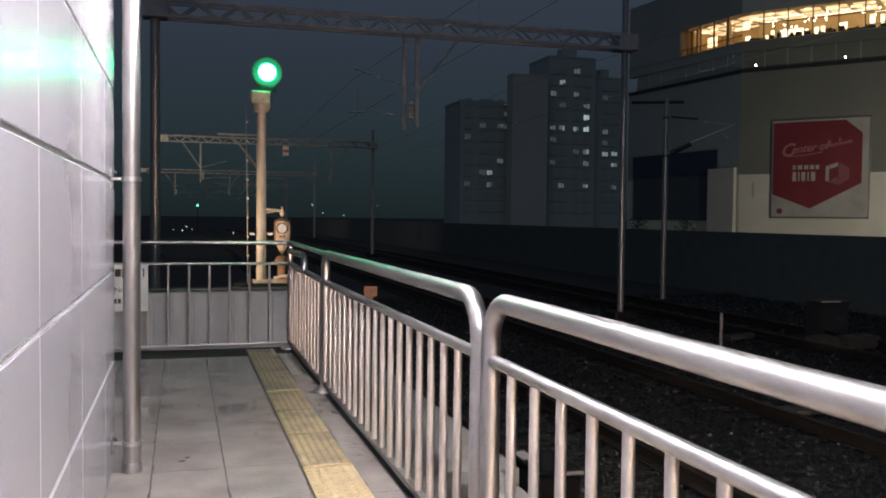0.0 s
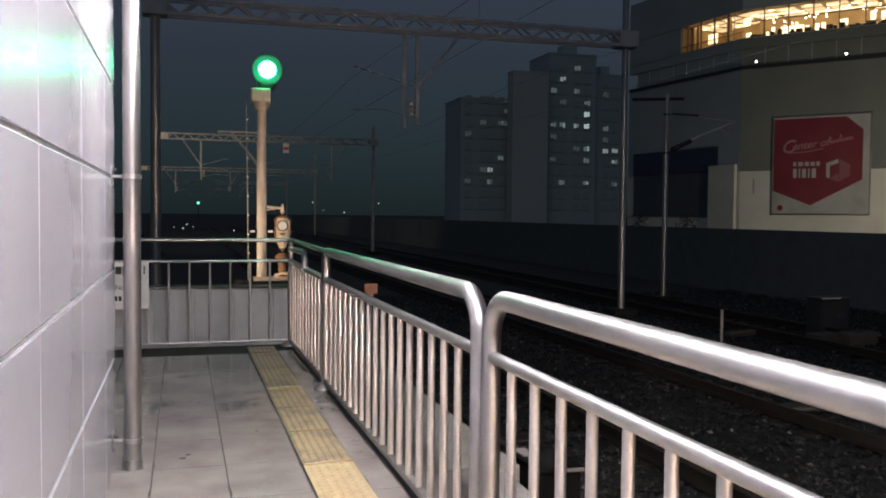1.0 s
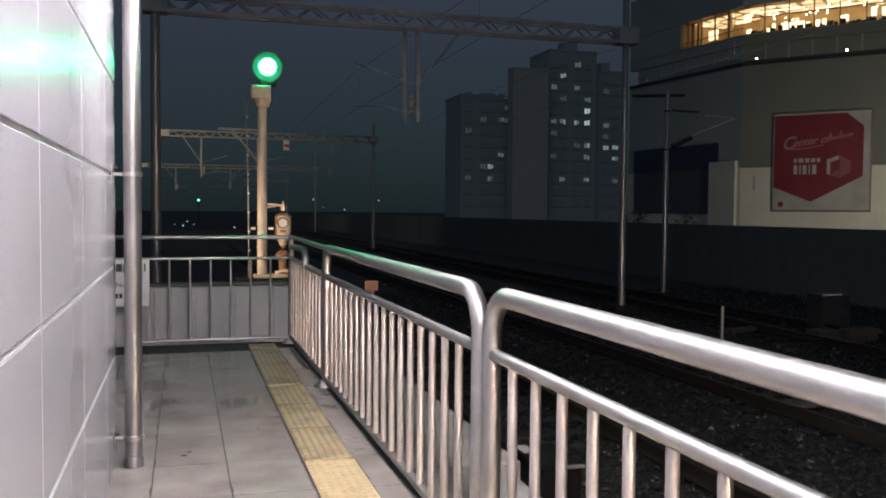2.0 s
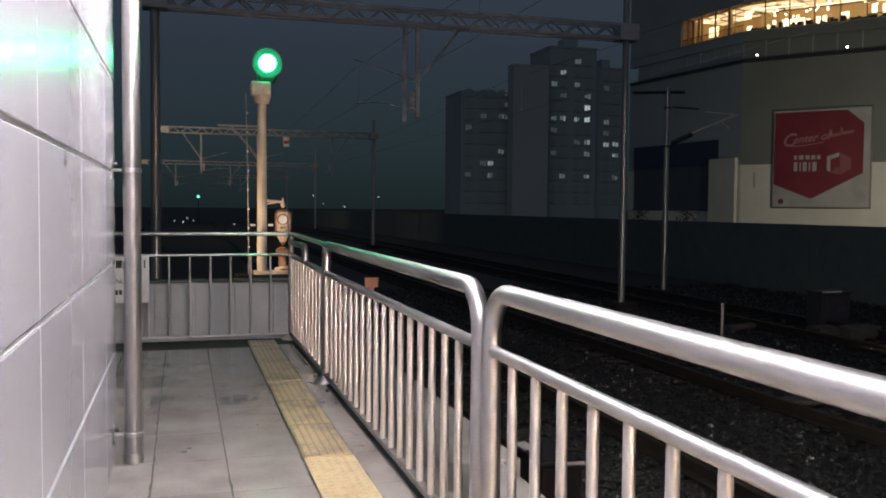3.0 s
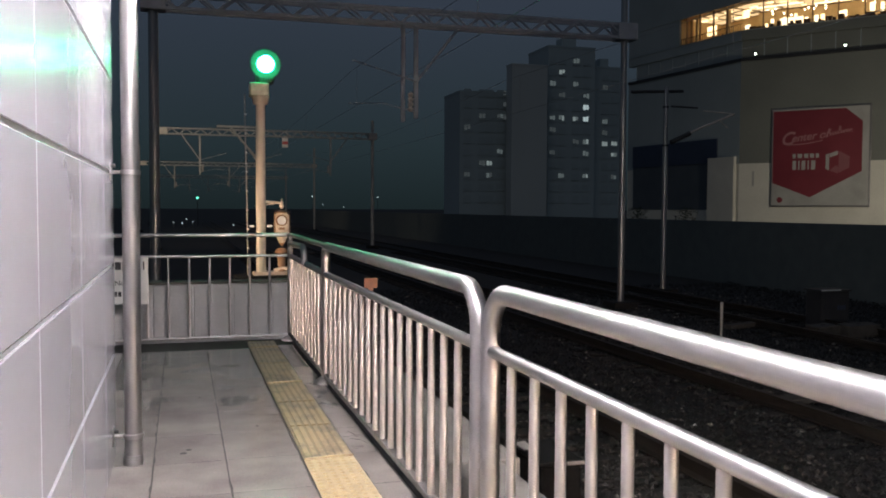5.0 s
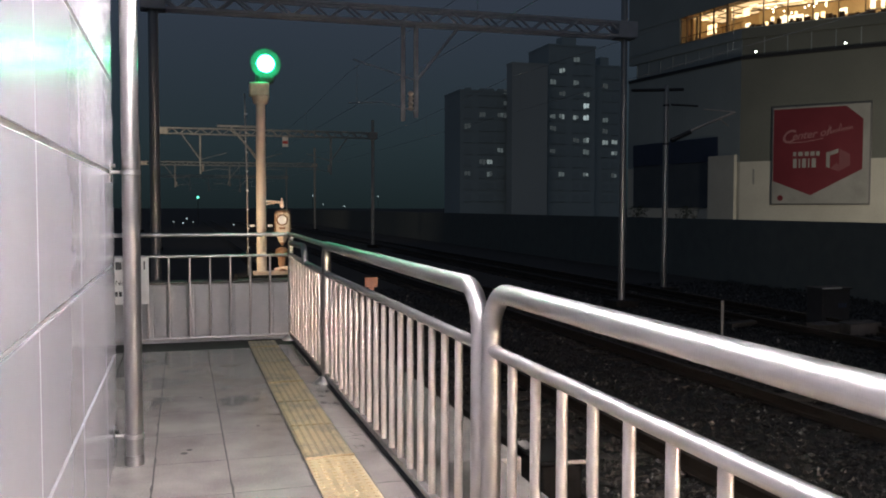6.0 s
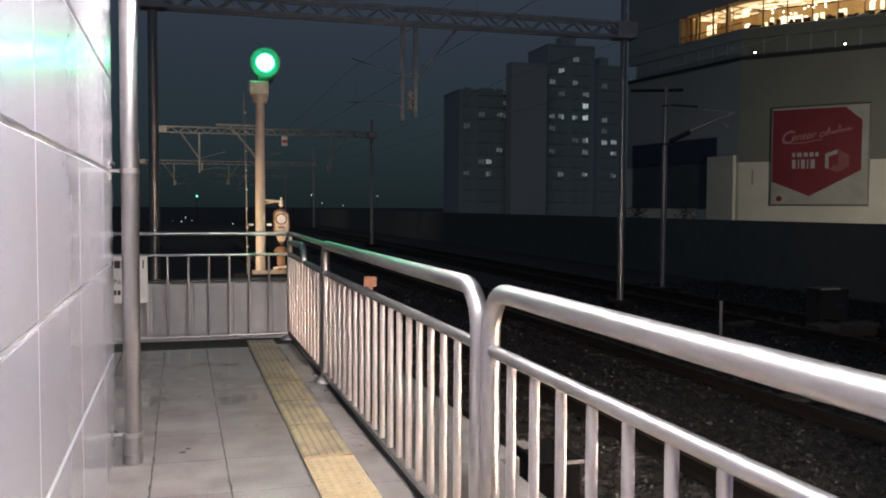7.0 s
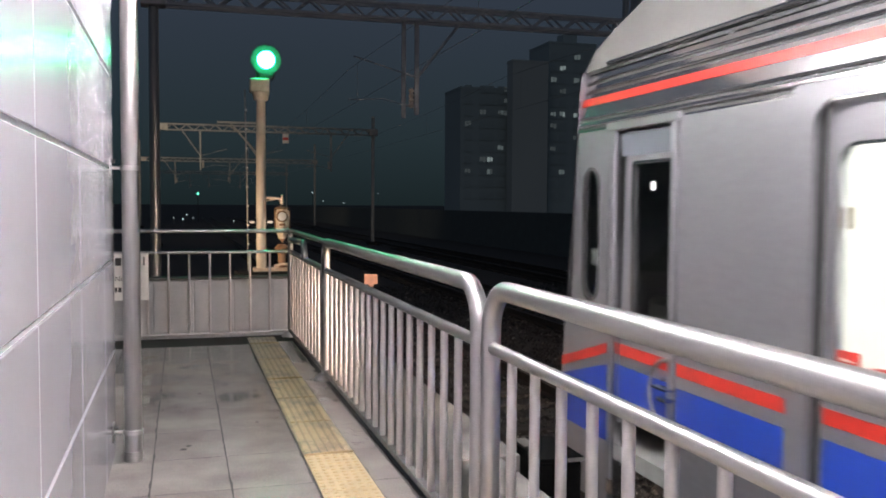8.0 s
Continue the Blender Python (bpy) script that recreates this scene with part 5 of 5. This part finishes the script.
            part("notice", box(x0 + 0.050, x0 + 0.054, yc + 0.105, yc + 0.220, 0.745, 0.872), M["train_red"], d, "small red notice")
            part("notice_print", box(x0 + 0.047, x0 + 0.0495, yc + 0.165, yc + 0.212, 0.755, 0.815), M["white"], d)
            part("notice_print", prism([(yc + 0.115, 0.832), (yc + 0.205, 0.828), (yc + 0.205, 0.842)], x0 + 0.047, x0 + 0.0495), M["signal_pole"], d)
            part("latch_plate", box(x0 + 0.062, x0 + 0.075, yc + 0.175, yc + 0.205, 1.36, 1.45, 0.004), M["cream"], d, "small beige latch plate")
        for s in (a, b):
            part("door_gasket", box(x0 + 0.008, x0 + 0.044, s - 0.02, s + 0.02, -0.05, 1.88), M["rubber"], t, "black door rubber")

    # polished cant panel with ribs and red stripe, raked at the front
    def run(profile, back=BACK, pull=0.0):
        bm = bmesh.new()
        f = [bm.verts.new((x, front_y(z) - pull * max(0.0, z - 2.30), z)) for x, z in profile]
        b = [bm.verts.new((x, back, z)) for x, z in profile]
        for k in range(len(profile) - 1):
            bm.faces.new((f[k], f[k + 1], b[k + 1], b[k]))
        return bm

    def cant_x(z):
        return x0 + 0.165 * (z - 1.917)
    zs = [1.917 + (Z_CANT - 1.917) * k / 10 for k in range(11)]
    cant = part("cant_panel", run([(cant_x(z), z) for z in zs]), M["train_bright"], t, "polished ribbed upper side", True)
    part("upper_red_stripe", run([(cant_x(z) - 0.003, z) for z in (2.083, 2.108, 2.134)]), M["train_red"], cant, "long red stripe")
    for z in (1.955, 2.005, 2.185, 2.245):
        bm = bmesh.new()
        join(bm, sweep([(cant_x(z) - 0.003, front_y(z) - 0.02, z), (cant_x(z) - 0.003, BACK, z)], 0.0095, 8))
        part("rib", bm, M["train_bright"], cant, smooth=True)
        part("rib_groove", run([(cant_x(z - 0.02) - 0.0015, z - 0.026), (cant_x(z - 0.012) - 0.0015, z - 0.012)]), M["rubber"], cant)
    part("gutter", run([(cant_x(Z_CANT) - 0.012, Z_CANT - 0.012), (cant_x(Z_CANT) - 0.014, Z_CANT + 0.006), (cant_x(Z_CANT) + 0.05, Z_CANT + 0.022)]), M["rubber"], t, "dark roof gutter")
    part("gutter_lip", sweep([(cant_x(2.33) - 0.005, front_y(2.33) - 0.25, 2.335), (cant_x(2.33) - 0.005, BACK, 2.335)], 0.016, 8), M["train_bright"], t, "bright gutter lip", True)
    # roof shell with a sloping front
    half = [(0.066, 2.318), (0.088, 2.45), (0.115, 2.58), (0.150, 2.66), (0.22, 2.73), (0.40, 2.79), (0.80, 2.84), (1.56, 2.86)]
    prof = [(TX + d, z) for d, z in half] + [(TX + TW - d, z) for d, z in half[-2::-1]]

    def nose(z):
        for (za, ya), (zb, yb) in zip(((2.30, 5.40), (2.45, 5.28), (2.58, 4.98), (2.66, 4.80)), ((2.45, 5.28), (2.58, 4.98), (2.66, 4.80), (2.90, 4.45))):
            if z <= zb:
                return ya + (yb - ya) * (z - za) / (zb - za)
        return 4.45
    bm = bmesh.new()
    f = [bm.verts.new((x, nose(z), z)) for x, z in prof]
    b = [bm.verts.new((x, BACK, z)) for x, z in prof]
    tip = bm.verts.new((TX + TW / 2, 5.42, 2.318))
    for k in range(len(prof) - 1):
        bm.faces.new((f[k], f[k + 1], b[k + 1], b[k]))
        bm.faces.new((f[k + 1], f[k], tip))
    part("roof", bm, M["train_roof"], t, "matt grey roof with a sloping front", True)
    part("roof_unit", box(TX + 0.7, TX + TW - 0.7, -4.5, -0.5, 2.72, 3.05, 0.06), M["train_roof"], t, "grey roof-mounted unit")

    # far side, floor, ends, bogies
    part("far_side", box(TX + TW - th, TX + TW, BACK, 3.90, Z_LOW, 2.31), M["train"], t)
    fs = part("far_cab_side", holed(rect_edge(3.90, 5.28, Z_LOW, 2.31), stadium(4.62, 1.19, 0.50, 0.50, 3, 0.05), TX + TW - th, TX + TW), M["train"], t)
    part("far_glass", prism(stadium(4.62, 1.19, 0.505, 0.505, 3, 0.05), TX + TW - 0.03, TX + TW - 0.024), M["tint"], fs, "far cab window")
    part("floor", box(TX + 0.06, TX + TW - 0.06, BACK, 5.2, -0.12, -0.02), M["cabin"], t)
    part("back_end", box(TX, TX + TW, BACK - 0.05, BACK, Z_LOW, 2.31), M["train"], t)
    bm = bmesh.new()
    cols = [0.0, 0.10, 0.30, 0.5, 0.70, 0.90, 1.0]
    grid = []
    for c in cols:
        col = []
        for z in (Z_LOW, -0.2, 0.2, 0.75, 0.95, 1.85, 2.05, 2.31):
            bulge = 0.16 * (1 - (2 * c - 1) ** 4)
            col.append(bm.verts.new((TX + TW * c, front_y(max(z, -0.2)) + bulge - (0.1 if z < -0.2 else 0), z)))
        grid.append(col)
    for a, b in zip(grid, grid[1:]):
        for k in range(7):
            bm.faces.new((a[k], b[k], b[k + 1], a[k + 1]))
    face = part("front_mask", bm, M["train"], t, "rounded front mask", True)
    part("windscreen", box(TX + 0.5, TX + TW - 0.5, 5.58, 5.64, 0.98, 1.85, 0.02), M["tint"], face, "dark windscreen")
    # headlight housings drawn far forward only to narrow the beam
    for hx in (TX + 0.48, TX + TW - 0.48):
        bm = bmesh.new()
        n, zc = 20, 0.45
        ring = [[bm.verts.new((hx + r * math.cos(a), yy, zc + r * math.sin(a))) for a in (k * math.tau / n for k in range(n))]
                for r, yy in ((0.085, 6.02), (0.085, 5.70), (0.10, 5.70), (0.10, 6.02))]
        for a, b in zip(ring, ring[1:] + ring[:1]):
            for k in range(n):
                bm.faces.new((a[k], a[(k + 1) % n], b[(k + 1) % n], b[k]))
        h = part("headlight", bm, M["black"], face, "round black headlight housing, drawn out to narrow its beam", True)
        part("backing", cyl((hx, 5.702, zc), (hx, 5.708, zc), 0.084, 20), M["black"], h)
        part("bulb", lathe([(0.0, 0.004), (0.052, 0.0), (0.052, -0.008), (0.0, -0.008)], (hx, 5.722, zc + 0.032), 18, "y"), G["head"], h, "glowing headlight bulb")
    # small lamps added to stand in for the headlights' spill and glints
    for hx in (TX + 0.16, TX + TW - 0.16):
        mk = part("marker_lamp", cyl((hx, 5.60, 0.30), (hx, 5.645, 0.30), 0.045, 16), M["black"], face, "small round lamp added for the headlights' wide spill", True)
        part("spill_bulb", cyl((hx, 5.646, 0.30), (hx, 5.652, 0.30), 0.025, 14), G["marker"], mk, "glowing bulb for the headlights' spill")
    # cab partition, desk and the lit saloon
    part("cab_partition", box(TX + 0.06, TX + TW - 0.06, 3.72, 3.78, -0.02, 2.30), M["cabin"], t)
    part("saloon_end", box(TX + 0.06, TX + TW - 0.10, 3.69, 3.715, -0.02, 2.15), M["lining"], t, "white saloon end wall")
    part("extinguisher_box", box(TX + 0.75, TX + 0.95, 3.62, 3.688, 0.25, 0.62, 0.01), M["train_red"], t, "red extinguisher box")
    part("cab_desk", box(TX + 0.5, TX + TW - 0.5, 4.7, 5.3, -0.02, 0.85, 0.05), M["cabin"], t)
    part("cab_phone", box(TX + 0.055, TX + 0.10, 5.11, 5.24, 1.06, 1.17, 0.015), M["white"], t, "white handset on the cab post")
    part("inner_lining", box(TX + TW - 0.09, TX + TW - 0.055, BACK, 3.70, -0.02, 2.2), M["lining"], t)
    part("inner_ceiling", box(TX + 0.10, TX + TW - 0.09, BACK, 3.70, 2.16, 2.20), M["lining"], t)
    for x in (TX + 0.95, TX + TW - 0.95):
        part("saloon_lamp", box(x - 0.09, x + 0.09, BACK + 0.2, 3.55, 2.13, 2.157), G["saloon"], t, "long glowing ceiling lamp")
    for yb, ya in ((-1.5, 1.6), (-6.3, -3.2), (-11.0, -7.9)):
        part("bench", box(TX + TW - 0.6, TX + TW - 0.10, yb, ya, 0.2, 0.42, 0.04), M["navy"], t, "dark blue bench")
    part("advert", box(TX + TW - 0.098, TX + TW - 0.0915, 2.0, 2.6, 1.2, 1.7), M["rust_board"], t)
    for yc in (2.4, -11.0):
        for dx in (-0.7535, 0.7535):
            for dy in (-1.05, 1.05):
                x = TX + TW / 2 + dx
                w = part("wheel", cyl((x - 0.06, yc + dy, GROUND + 0.245 + 0.43), (x + 0.06, yc + dy, GROUND + 0.245 + 0.43), 0.43, 28), M["steel_dull"], t, "steel wheel", True)
        part("bogie_frame", box(TX + 0.55, TX + TW - 0.55, yc - 1.5, yc + 1.5, GROUND + 0.55, GROUND + 0.80, 0.03), M["dark"], t, "black bogie frame")
    part("underframe_box", box(TX + 0.2, TX + TW - 0.2, -8.0, -0.5, GROUND + 0.3, Z_LOW + 0.05, 0.03), M["dark"], t, "dark underfloor equipment box")
    part("coupler", box(TX + TW / 2 - 0.12, TX + TW / 2 + 0.12, 5.3, 5.95, GROUND + 0.85, GROUND + 1.1, 0.03), M["dark"], t, "black coupler")
    return t


def motions(train):
    """The train pulls away from rest at 0.5 m/s2 from 0.8 s on."""
    base = train.location.copy()
    rows = []
    for k in range(0, 41):
        s = 0.2 * k
        dy = -12.96 + 0.25 * max(0.0, s - 0.8) ** 2
        rows.append((s, pose(base.x, base.y + dy, base.z)))
    walk(train, rows)


PARAPET_PANEL = finish(box(-0.205, 0.205, -0.012, 0.0, -0.295, 0.295, 0.004), "parapet_panel", M["parapet"])
build_ground()
build_platform()
build_wall()
build_canopy()
build_barrier()
build_tactile()
build_side_railing(3.30, 7.20, (), [3.58 + 0.21 * k for k in range(17)], "polished steel tube railing along the platform edge", True, True, 0.10)
build_corner_panel()
build_side_railing(-2.4, 3.165, (), [2.94 - 0.2155 * k for k in range(25)], "polished steel tube railing with a rounded near end", False, True)
build_far_fence()
build_pipe()
build_signal()
build_horn()
build_overhead()
build_trackside()
build_track_debris()
build_store()
build_billboard()
build_planters()
build_apartments()
build_far_lamps_and_glints()
TRAIN = build_train()
build_tracks()
build_floor()
build_floor_marks()
motions(TRAIN)
